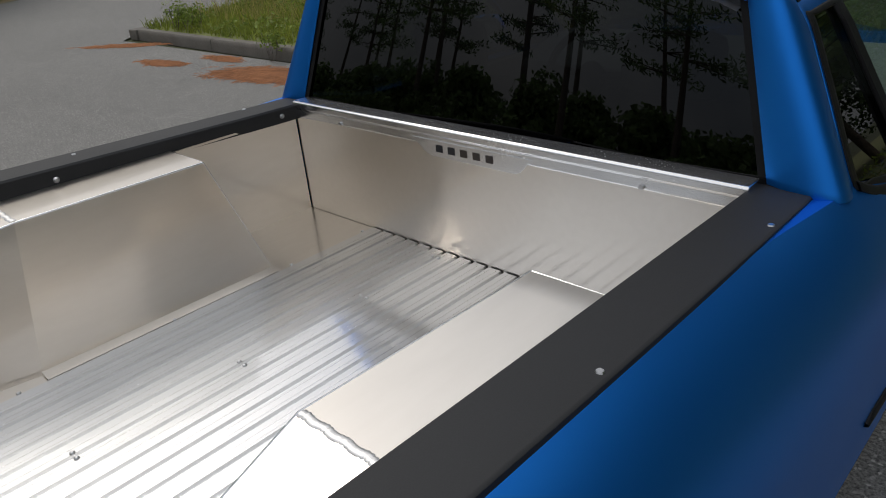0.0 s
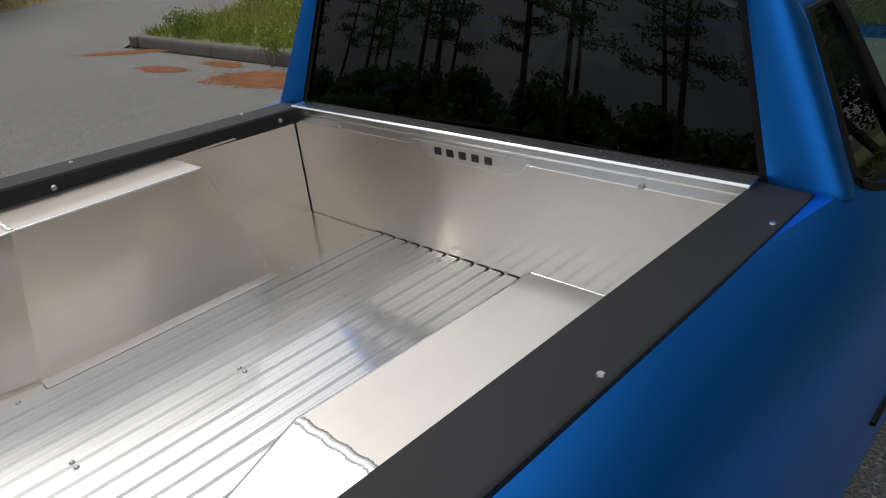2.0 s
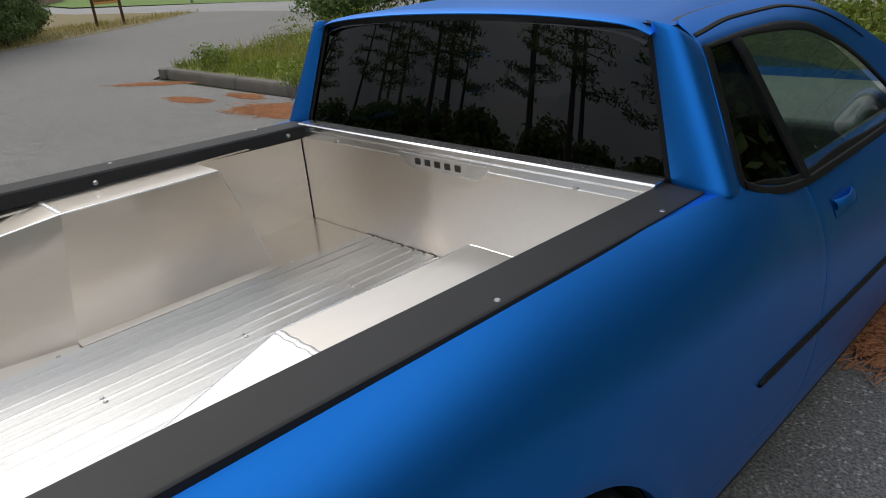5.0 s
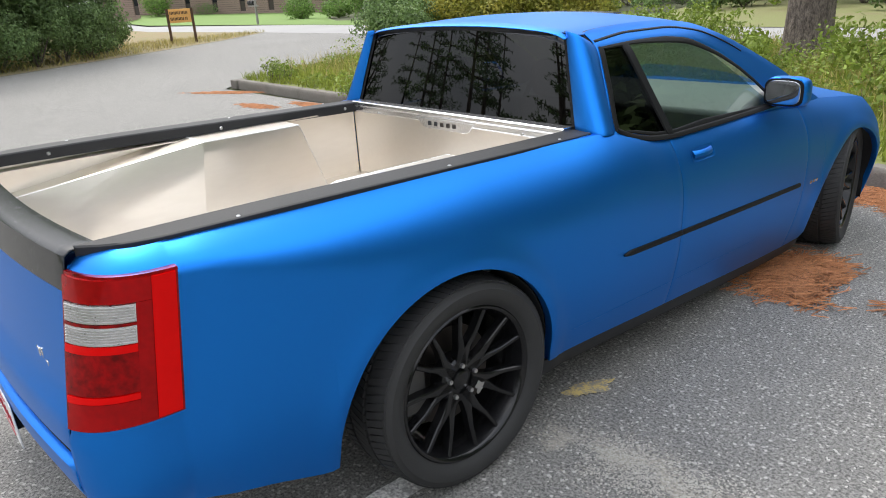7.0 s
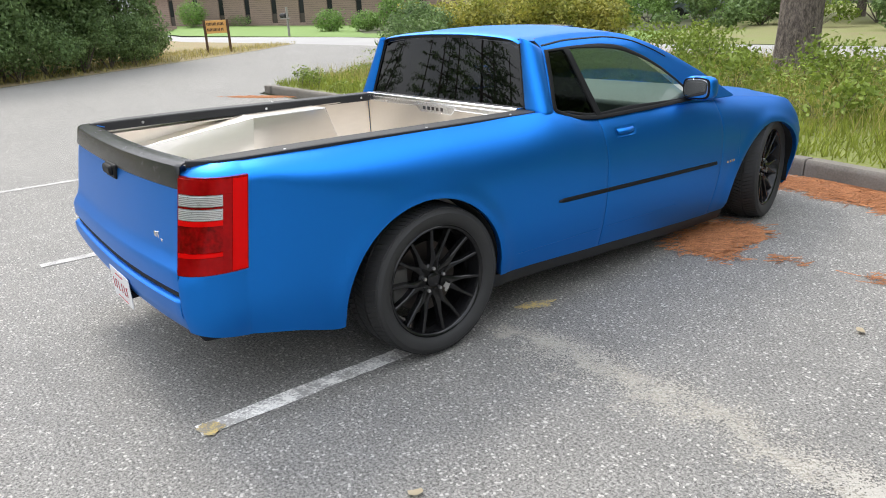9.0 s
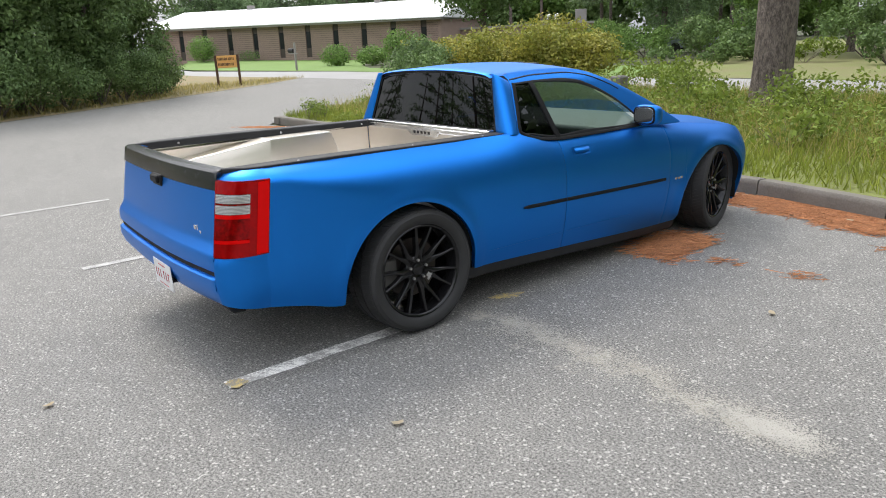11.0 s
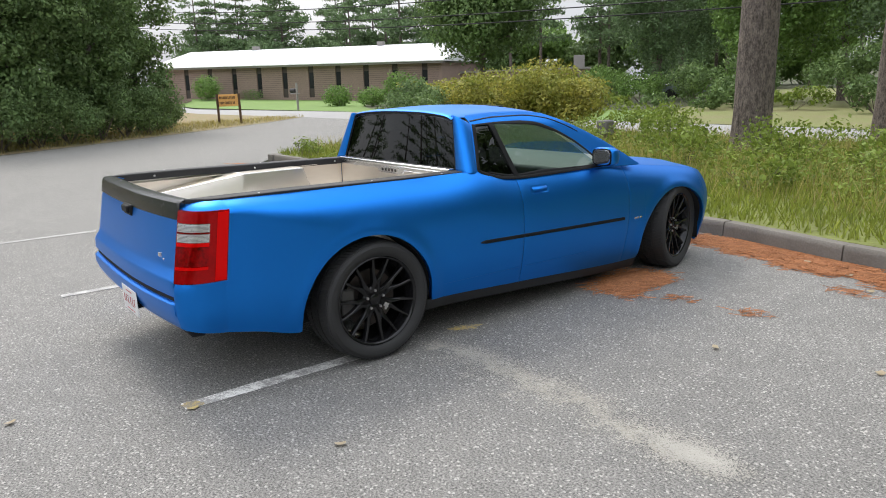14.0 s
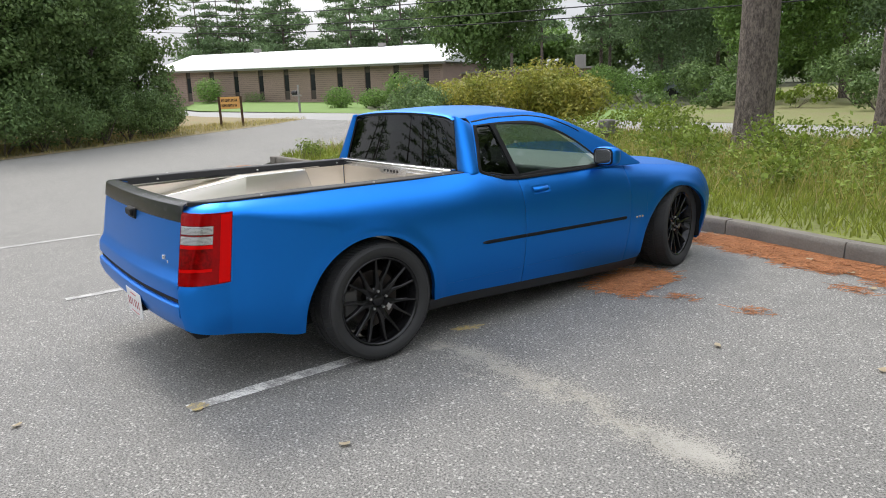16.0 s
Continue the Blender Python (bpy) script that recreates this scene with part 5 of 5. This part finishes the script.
def shrub(x, y, w, h, label, mat, density=170, leaf=0.09, z=0.0, clumps=16, group="", dome=False, d=None):
    ob = thing("shrub", label, "shrub", group, (x, y, z))
    d = d or w
    if dome:
        blobs = [((0, 0, h * 0.52), (w * 0.5, d * 0.5, h * 0.5))]
    else:
        blobs = crown_blobs((0, 0, h * 0.52), (w * 0.40, d * 0.40, h * 0.36), clumps, min(w, h) * 0.24)
    p, n = blob_points(blobs, density)
    keep = p[:, 2] > 0.0
    crown = scatter_mesh("foliage", flakes(p[keep], leaf, leaf * 0.55, n[keep]), mat, "", "")
    crown.parent = ob
    bm = bmesh.new()
    for _ in range(7):
        a = rng.uniform(0, 2 * math.pi)
        rod((0.05 * math.cos(a), 0.05 * math.sin(a), 0), (w * 0.3 * math.cos(a), d * 0.3 * math.sin(a), h * rng.uniform(0.4, 0.7)), 0.006 * h + (0.012 if h > 1.2 else 0.001), 0.003, 6, bm)
    part("stem", bm, BARK, ob)
    return ob


# thicket west of the driveway
for x, y, h, w in ((-21.6, -2.4, 7.5, 3.2), (-22.4, 1.2, 8.5, 3.2), (-24.6, 4.0, 8.0, 2.9), (-27.2, 6.2, 9.6, 2.5), (-27.5, 0.5, 9.5, 3.6), (-20.5, -6.0, 8.0, 3.4), (-31.6, 4.9, 9.0, 3.2), (-25.6, -2.6, 9.0, 3.6), (-24.0, -7.0, 9.0, 3.6)):
    broad_tree(x, y, h, w, "dense dark green leafy tree beside the driveway", density=88, leaf=0.155, low=0.0, clumps=100, clump=0.20)
for x, y, w, h in ((-20.9, 0.4, 2.8, 2.2), (-22.4, 2.6, 2.8, 2.4), (-24.0, 4.8, 2.8, 2.3), (-25.9, 6.6, 2.2, 2.0), (-27.7, 7.5, 1.7, 1.3), (-20.0, -2.2, 3.0, 2.3), (-21.6, 1.6, 2.4, 1.8), (-23.2, 3.8, 2.4, 1.9), (-24.9, 5.9, 2.2, 1.8)):
    shrub(x, y, w, h, "low dark green shrub at the asphalt's edge", LEAFDARK, 130, 0.11, group="shrubs along the driveway")
# yellowing bushes on the island, and evergreen at its end
for x, y, w, h in ((-12.6, 12.3, 3.6, 1.95), (-11.0, 12.8, 3.2, 2.1), (-9.7, 13.1, 2.4, 1.95), (-14.5, 12.0, 2.8, 1.65)):
    shrub(x, y, w, h, "yellowing green bush with small leaves", LEAFYEL, 150, 0.11, 0.1, 26, "yellowing bushes on the island")
shrub(-13.2, 10.6, 2.4, 1.7, "dark green evergreen shrub on the island", LEAFDARK, 170, 0.10, 0.1, 22)
shrub(-12.3, 9.6, 1.8, 1.5, "dark green evergreen shrub on the island", LEAFDARK, 170, 0.10, 0.1, 22)


def blades(x0, x1, y0, y1, count, h, mat, name, label, z=0.13, inside=None, w=0.006):
    p = np.stack([rng.uniform(x0, x1, count), rng.uniform(y0, y1, count), np.full(count, z)], axis=1)
    if inside is not None:
        p = p[np.array([inside(q[0], q[1]) for q in p])]
    n = len(p)
    a = rng.uniform(0, 2 * np.pi, n)
    side = np.stack([np.cos(a), np.sin(a), np.zeros(n)], axis=1) * w
    hh = h * rng.uniform(0.45, 1.3, n)
    lean = rng.normal(size=(n, 3)) * hh[:, None] * 0.35
    lean[:, 2] = hh
    quads = np.stack([p - side, p + side, p + lean * 0.6 + side * 0.7, p + lean], axis=1)
    return scatter_mesh(name, quads, mat, label, "grass")


def on_island(x, y):
    k = np.interp(x, [-10.6, -4, 0.3, 2.2, 9.0, 30], [4.85, 4.72, 4.62, 4.42, 3.98, 3.3])
    far = np.interp(x, [-14.2, -9, 10, 30], [12.6, 13.4, 12.6, 11.6])
    return k < y < far and (x > -11 or y > 5.3 + (-11 - x) * 2.3)


blades(-14, 12, 4.4, 13.4, 95000, 0.15, GRASS, "island_grass", "uneven green grass on the island", inside=on_island, w=0.009)
blades(-14, 12, 5.5, 13.4, 16000, 0.34, DRYGRASS, "dry_grass", "tall dry grass on the island", inside=on_island)
blades(-32, -19, -6, 16, 14000, 0.20, DRYGRASS, "verge_grass", "dry grass on the verge by the sign", 0.01, inside=lambda x, y: x < np.interp(y, [-6, -0.5, 2.6, 7.2, 12, 16], [-19, -19.2, -21.3, -24.5, -28.1, -31.6]), w=0.012)
pts = []
for _ in range(330):
    while True:
        x, y = rng.uniform(-12, 11), rng.uniform(4.6, 12.5)
        if on_island(x, y):
            break
    tall = rng.uniform(0.15, 0.62) * (1.0 if y > 5.6 else 0.6)
    m = int(60 + 150 * tall)
    c = np.stack([x + rng.normal(size=m) * 0.16, y + rng.normal(size=m) * 0.16, 0.13 + rng.uniform(0.05, 1, m) * tall], axis=1)
    pts.append(c)
pts = np.concatenate(pts)
scatter_mesh("weeds", flakes(pts, 0.075, 0.035, np.tile([0, 0, 0.9], (len(pts), 1)), 1.0), WEED, "leafy green weeds growing over the island", "weeds")
for x, y, w, h in ((-1.0, 9.0, 2.0, 0.95), (-3.6, 9.4, 1.8, 1.0), (0.6, 8.2, 1.7, 0.8), (-4.6, 10.6, 1.8, 1.0), (-0.2, 6.4, 1.4, 0.6), (2.0, 7.2, 1.6, 0.7), (-2.2, 7.8, 1.6, 0.75), (3.4, 9.4, 1.8, 0.8), (-6.2, 11.4, 1.8, 0.95)):
    shrub(x, y, w, h, "leafy green weed clump on the island", WEED, 110, 0.085, 0.1, 14, "weed clumps on the island")
for x, y in ((-10.0, 4.95), (-9.75, 5.05), (-9.4, 5.0), (-6.55, 4.42)):
    shrub(x, y, 0.4, 0.5, "tall flowering weed at the kerb", WEED, 260, 0.05, 0.0 if y < 4.6 else 0.12, 8, "weeds at the kerb")


def big_trunk(x, y, r, h, label):
    tree = thing("pine_tree", label, "tree", "tall pines on the island", (x, y, 0.05))
    rows = []
    for k in range(60):
        z = h * k / 59
        rr = r * (1 - 0.45 * z / h) * (1 + 0.25 * math.exp(-z / 0.25))
        row = []
        for j in range(48):
            a = 2 * math.pi * j / 48
            row.append(((rr + 0.018 * noise.noise(Vector((math.cos(a) * 5, math.sin(a) * 5, z * 1.6)))) * math.cos(a) + 0.012 * z, (rr + 0.018 * noise.noise(Vector((math.cos(a) * 5, math.sin(a) * 5, z * 1.6)))) * math.sin(a), z))
        rows.append(row + row[:1])
    part("trunk", grid(rows), BARK, tree)
    blobs = []
    bm = bmesh.new()
    for k in range(26):
        z = h * rng.uniform(0.62, 1.0)
        a = rng.uniform(0, 2 * math.pi)
        ln = rng.uniform(1.2, 3.2)
        q = (ln * math.cos(a), ln * math.sin(a), z + rng.uniform(-0.3, 0.5))
        rod((0.012 * z, 0, z), q, 0.06, 0.015, 6, bm)
        blobs += [((q[0] * s, q[1] * s, lerp(z, q[2], s)), (0.75, 0.75, 0.3)) for s in (0.55, 0.8, 1.05)]
    part("branchwork", bm, BARK, tree)
    p, n = blob_points(blobs, 14)
    crown = scatter_mesh("crown", flakes(p, 0.34, 0.09), LEAFPINE, "", "")
    crown.parent = tree


big_trunk(-2.62, 10.5, 0.345, 17, "tall pine trunk with grey-brown bark on the island")
big_trunk(-1.22, 12.9, 0.27, 16, "tall pine trunk with grey-brown bark on the island")

# ---- distance: street side, building, trees ----
BRICK = material("brown_brickwork", (0.33, 0.24, 0.20), 0.9, 0, (0.25, 0.18, 0.15), 0.8, 24, 0.5, 0.4, stretch=(1, 1, 4), depth=0.01)
ROOFMETAL = material("white_metal_roof", (0.82, 0.83, 0.84), 0.5, 0, (0.74, 0.75, 0.76), 0.4, 8, 0.6, 0.1)
FASCIA = material("grey_fascia", (0.30, 0.28, 0.26), 0.7, 0, None, 2, 30, 0.6, 0.1)
PANE = material("dark_window_pane", (0.02, 0.022, 0.025), 0.08, 0, None, 2, 20, 0.6, 0)
FRAMEBROWN = material("dark_brown_frame", (0.06, 0.045, 0.038), 0.6, 0, None, 4, 40, 0.6, 0.1)
SIGNWOOD = material("orange_stained_board", (0.90, 0.52, 0.17), 0.7, 0, (0.76, 0.40, 0.12), 4, 50, 0.5, 0.3, stretch=(1, 1, 4))
POSTWOOD = material("dark_stained_post", (0.12, 0.065, 0.035), 0.8, 0, (0.07, 0.04, 0.025), 6, 60, 0.5, 0.4, stretch=(1, 1, 0.2))
SIGNINK = material("dark_carved_lettering", (0.10, 0.05, 0.03), 0.8, 0, None, 9, 60, 0.6, 0.1)
GREYBOX = material("weathered_grey_box", (0.16, 0.15, 0.14), 0.7, 0, (0.11, 0.10, 0.095), 6, 60, 0.5, 0.2)
CABLE = material("black_cable", (0.012, 0.012, 0.013), 0.7, 0, None, 4, 40, 0.6, 0)
CARWHITE = material("white_car_paint", (0.75, 0.76, 0.78), 0.25, 0, None, 2, 40, 0.6, 0, coat=0.5)
CARBLUE = material("pale_blue_car_paint", (0.42, 0.48, 0.56), 0.25, 0.3, None, 2, 40, 0.6, 0, coat=0.5)

house = new("brick_building")
tagged(house, "long low brown brick building with white metal roof", "building")
ex = Vector((-76.2 + 51.2, 24.9 - 40.4, 0.45)).normalized()
ez = (Vector((0, 0, 1)) - ex * ex.z).normalized()
ey = ez.cross(ex)
LEN = 34.0
house.matrix_world = Matrix.Translation((-51.2, 40.4, 0.05)) @ Matrix((ex, ey, ez)).transposed().to_4x4()
# front wall in piers between tall window slots
slots = [1.5 + k * 3.15 for k in range(11)]
edges = [0.0]
for sx in slots:
    edges += [sx - 0.31, sx + 0.31]
edges.append(LEN)
for a, b in zip(edges[0::2], edges[1::2]):
    part("wall", box(a, b, -0.25, 0.0, -0.6, 3.35), BRICK, house)
    rows = bmesh.new()
    for k in range(0, 16):
        box(a + 0.02, b - 0.02, 0.0, 0.012, 0.1 + k * 0.2, 0.1 + k * 0.2 + 0.018, rows)
    tagged(part("course_line", rows, FRAMEBROWN, house), kind="stuff")
for k, sx in enumerate(slots):
    part("wall", box(sx - 0.31, sx + 0.31, -0.25, -0.02, -0.6, 0.25), BRICK, house)
    fr = part("window", box(sx - 0.31, sx + 0.31, -0.18, -0.10, 0.25, 3.35), FRAMEBROWN, house)
    part("pane", box(sx - 0.25, sx + 0.25, -0.10, -0.085, 1.15, 2.75), PANE, fr)
    part("pane", box(sx - 0.25, sx + 0.25, -0.10, -0.085, 0.35, 1.05), FRAMEBROWN, fr)
part("wall", box(-0.25, 0.0, -14, 0.0, -0.6, 3.4), BRICK, house)
part("wall", box(LEN, LEN + 0.25, -14, 0.0, -0.6, 3.4), BRICK, house)
part("wall", box(0, LEN, -14.25, -14, -0.6, 3.4), BRICK, house)
part("fascia", box(-0.6, LEN + 0.6, 0.0, 0.62, 3.35, 3.56), FASCIA, house)
bm = bmesh.new()
vs = {k: bm.verts.new(v) for k, v in dict(a=(-0.7, 0.75, 3.56), b=(LEN + 0.7, 0.75, 3.56), c=(LEN + 0.7, -7, 5.5), d=(-0.7, -7, 5.5), e=(-0.7, -14.7, 3.56), f=(LEN + 0.7, -14.7, 3.56)).items()}
bm.faces.new([vs[k] for k in "abcd"])
bm.faces.new([vs[k] for k in "dcfe"])
bm.faces.new([vs[k] for k in "ade"])
bm.faces.new([vs[k] for k in "bfc"])
roof = part("roof", bm, ROOFMETAL, house, "white metal roof", smooth=False, solid=0.08)
for k in range(46):
    x = -0.6 + k * (LEN + 1.2) / 45
    part("roof_seam", prism([(0.72, 3.60), (-6.98, 5.53), (-6.98, 5.56), (0.72, 3.63)], "x", x, x + 0.03), ROOFMETAL, roof)
for x in (9.0, 25.0):
    part("roof_vent", box(x, x + 0.7, -7.3, -6.7, 5.45, 5.9), FASCIA, house, bevel=0.03)
wing = new("building_wing")
tagged(wing, "low flat-roofed brick wing with rooftop units", "building")
wing.matrix_world = pose(-44.5, 54.4, -0.2, 0, 0, 43)
part("wall", box(-13, 0, -0.25, 0, -0.6, 2.6), BRICK, wing)
part("wall", box(-13, 0, 0, 9, -0.6, 2.55), BRICK, wing)
part("roof", box(-13.2, 0.2, -0.5, 9, 2.6, 2.8), FASCIA, wing)
part("rooftop_unit", box(-1.6, -0.5, 1.0, 2.2, 2.8, 4.0), FASCIA, wing, bevel=0.05)
for x in (-4.4, -3.6):
    bm = rod((x, 1.0, 2.8), (x, 1.0, 3.5), 0.12)
    rod((x, 1.0, 3.5), (x + 0.35, 1.0, 3.6), 0.14, bm=bm)
    part("vent_pipe", bm, ROOFMETAL, wing)

# roadside sign on two posts
sign = thing("wooden_sign", "orange wooden sign board with dark lettering on two posts", "sign", "", (-29.05, 10.80, 0.0))
sd = Vector((0.28, 0.86, 0)).normalized()
sn = Vector((0.86, -0.28, 0)).normalized()
for s in (-0.50, 0.50):
    p = sd * s
    bm = box(-0.055, 0.055, -0.055, 0.055, -0.1, 1.42)
    bm.transform(Matrix.Translation(p) @ Matrix.Rotation(math.atan2(sd.y, sd.x), 4, "Z"))
    part("post", bm, POSTWOOD, sign, bevel=0.008)
bm = box(-0.47, 0.47, -0.025, 0.025, 0.84, 1.40)
bm.transform(Matrix.Rotation(math.atan2(sd.y, sd.x), 4, "Z"))
board = part("board", bm, SIGNWOOD, sign, bevel=0.01)
for row, widths in ((1.24, (0.30, 0.10, 0.26)), (1.0, (0.14, 0.40, 0.12))):
    x = -0.40
    for w in widths:
        k = x
        while k < x + w - 0.02:
            bm = box(k, k + 0.035, -0.034, -0.026, row - 0.06, row + 0.06)
            bm.transform(Matrix.Rotation(math.atan2(sd.y, sd.x), 4, "Z"))
            part("lettering", bm, SIGNINK, board)
            k += 0.056
        x += w + 0.03

# letter boxes and a small utility cabinet
mail = thing("letter_box", "dark letter boxes on a wooden roadside post", "letter box", "", (-42.2, 20.9, 0.15))
part("post", box(-0.06, 0.06, -0.06, 0.06, -0.2, 1.75), FASCIA, mail)
for x in (-0.85, -0.45):
    bm = rod((x + 0.02, 0, 1.22), (x + 0.36, 0, 1.22), 0.16, seg=14)
    part("box", bm, CABLE, mail, "dark rounded letter box")
part("crossbar", box(-0.95, 0.35, -0.05, 0.05, 0.98, 1.06), FASCIA, mail)
cab = thing("utility_post", "weathered grey utility box on a short post", "utility box", "", (-5.8, 10.2, 0.1))
part("cabinet", box(-0.14, 0.14, -0.14, 0.14, 0.28, 0.60), GREYBOX, cab, bevel=0.04)
part("post", rod((0, 0, -0.1), (0, 0, 0.32), 0.05), GREYBOX, cab)

# overhead cables
for i, (p, q, sag) in enumerate((((-62, 10.0, 9.3), (14, 18.5, 4.6), 1.3), ((-62, 10.3, 8.6), (14, 18.7, 4.1), 1.4), ((-62, 10.6, 7.8), (14, 18.9, 3.4), 1.2), ((-62, 10.2, 7.4), (14, 18.9, 3.1), 1.2))):
    cu = bpy.data.curves.new("overhead_cable", "CURVE")
    cu.dimensions, cu.bevel_depth, cu.bevel_resolution = "3D", 0.02, 1
    sp = cu.splines.new("POLY")
    sp.points.add(30)
    for k in range(31):
        t = k / 30
        v = Vector(p).lerp(Vector(q), t)
        sp.points[k].co = (v.x, v.y, v.z - sag * 4 * t * (1 - t), 1)
    cu.materials.append(CABLE)
    tagged(new("overhead_cable", cu), "thin black overhead cable above the street", "cable", "overhead cables")


def far_car(x, y, turn, mat, label):
    car = thing("parked_car", label, "car", "parked cars", (x, y, 0))
    side = [(-2.1, 0.3), (2.1, 0.3), (2.15, 0.65), (1.9, 0.82), (1.15, 0.90), (0.55, 1.35), (-0.8, 1.40), (-1.5, 0.98), (-2.1, 0.92)]
    part("body", prism(side, "y", -0.85, 0.85), mat, car, bevel=0.06)
    part("window", prism([(0.98, 0.93), (0.5, 1.29), (-0.75, 1.33), (-1.25, 0.97)], "y", -0.87, 0.87), PANE, car)
    for wx in (-1.3, 1.3):
        for s in (-0.8, 0.8):
            part("wheel", rod((wx, s - 0.1, 0.32), (wx, s + 0.1, 0.32), 0.32, seg=18), RUBBER, car)
    car.rotation_euler = (0, 0, radians(turn))


far_car(-29.0, 42.5, 40, CARWHITE, "white saloon car parked among the far trees")
far_car(-23.6, 40.5, 25, CARBLUE, "pale blue car parked among the far trees")

# planting before the building
for x, y, z, w, h in ((-70.9, 24.8, 0.6, 2.6, 2.4), (-46.3, 26.4, -0.05, 2.2, 1.6), (-37.2, 26.2, 0.0, 2.2, 2.3), (-35.6, 26.6, 0.0, 1.8, 1.9), (-42.6, 27.4, 0.0, 2.4, 1.3)):
    shrub(x, y, w, h, "clipped rounded green shrub on the lawn", LEAFMID, 130, 0.20, z, group="shrubs before the building", dome=True)
shrub(-69.8, 29.0, 5.0, 1.2, "low clipped hedge before the brick wall", LEAFDARK, 90, 0.13, 0.3, dome=True, d=1.6)
broad_tree(-33.4, 30.6, 12.5, 5.2, "large spreading green tree before the building", LEAFDARK, low=0.22, density=24, leaf=0.28, trunk=0.3, clumps=60)
for x, y, w, h in ((-27, 36, 4.5, 2.4), (-22.5, 33.5, 4.0, 2.0), (-30.5, 39, 4.5, 2.6), (-17.0, 31, 3.6, 2.2), (-13.6, 29.4, 3.4, 2.4), (-19.8, 35.8, 4, 2.4), (-9, 30, 4, 2.6), (-4, 28, 4, 2.4), (2, 27, 4, 2.4), (8, 26, 4, 2.6), (-6, 30.5, 5, 3.0), (-1, 29.5, 5, 3.0)):
    shrub(x, y, w, h, "wild green bush beyond the street", LEAFMID if x < -18 else LEAFDARK, 60, 0.17, group="bushes beyond the street")
for k in range(12):
    x = -31 + k * 3.5 + rng.uniform(-0.6, 0.6)
    shrub(x, lerp(28.5, 23.6, k / 11) + rng.uniform(0, 2.2), rng.uniform(2.2, 3.4), rng.uniform(0.6, 1.3), "wild green bush beyond the street", LEAFDARK if k % 3 else WEED, 90, 0.17, group="bushes beyond the street")
for x, y, h, w in ((-24.5, 38.0, 12, 3.6), (-20.5, 40.5, 13, 3.8), (-16.0, 34.5, 12, 3.8), (-12.2, 36.0, 13, 4.0), (-8.5, 33.5, 12, 4.0), (-4.4, 33.0, 12, 4.0), (0.0, 31.0, 12, 4.0), (5.0, 31.0, 12, 4.0), (10, 30, 12, 4.0), (-29.0, 47.0, 13, 4.0), (15, 30, 12, 4)):
    broad_tree(x, y, h, w, "tall mixed green tree beyond the street", LEAFPINE if (int(x * 3) % 2) else LEAFMID, low=0.0, density=28, leaf=0.21, trunk=0.22, group="trees beyond the street", clumps=84, clump=0.23)
for k in range(30):
    u = k / 29
    x, y = lerp(-105, -22, u) + rng.uniform(-2, 2), lerp(36, 66, u) + rng.uniform(-3, 6)
    pine_tree(x, y, rng.uniform(13, 19), rng.uniform(3.2, 4.4), "tall pine with open crown behind the building", bare=0.3, density=5.5, leaf=0.7, tiers=10)
for k in range(12):
    u = k / 11
    x, y = lerp(-112, -35, u), lerp(46, 80, u)
    broad_tree(x, y, rng.uniform(8, 10), 5.5, "dense green tree behind the building", LEAFMID if k % 2 else LEAFDARK, low=0.0, density=5.5, leaf=0.7, group="trees behind the building", clumps=36)
# tall pines across the lot, behind the walk
for k in range(34):
    x = -80 + k * 3.7 + rng.uniform(-1.5, 1.5)
    y = -31 - rng.uniform(0, 16)
    pine_tree(x, y, rng.uniform(15, 19), rng.uniform(2.6, 3.6), "tall bare-trunked pine at the lot's far edge", bare=0.42, density=3.6, leaf=0.5, trunk=0.28, tiers=7, group="pines across the lot", lean=rng.uniform(-1, 1))
for k in range(14):
    shrub(-76 + k * 9, -29 - (k % 3), 11, 2.4, "dark undergrowth below the pines", LEAFDARK, 12, 0.45, group="undergrowth below the pines")
for k in range(24):
    x, y = lerp(-84, 26, k / 23) + rng.uniform(-1.5, 1.5), -36 - rng.uniform(0, 5)
    broad_tree(x, y, rng.uniform(4.0, 5.0), 3.4, "dense dark understorey tree below the pines", LEAFDARK, low=0.0, density=7, leaf=0.6, group="understorey trees across the lot", clumps=30)
# unseen trees, added east of the lot so the right flank mirrors something dark
for k in range(9):
    x, y = 29 + rng.uniform(-2, 4), -24 + k * 6.4
    broad_tree(x, y, rng.uniform(8, 10), 4.6, "green tree at the lot's east edge", LEAFDARK, low=0.05, density=8, leaf=0.5, group="trees at the east edge", clumps=36)
# out-of-view trees added front-right; their dark crowns dim the door and fender paint
for x, y in ((9, 17.5), (13, 22), (14, 16), (18.5, 19), (19, 13), (24, 16), (24, 9.5), (29, 12), (10, 24), (16, 26)):
    broad_tree(x, y, rng.uniform(16, 20), 4.8, "tall green tree on the wooded corner", LEAFDARK, low=0.0, density=7, leaf=0.5, group="trees on the wooded corner", clumps=40)
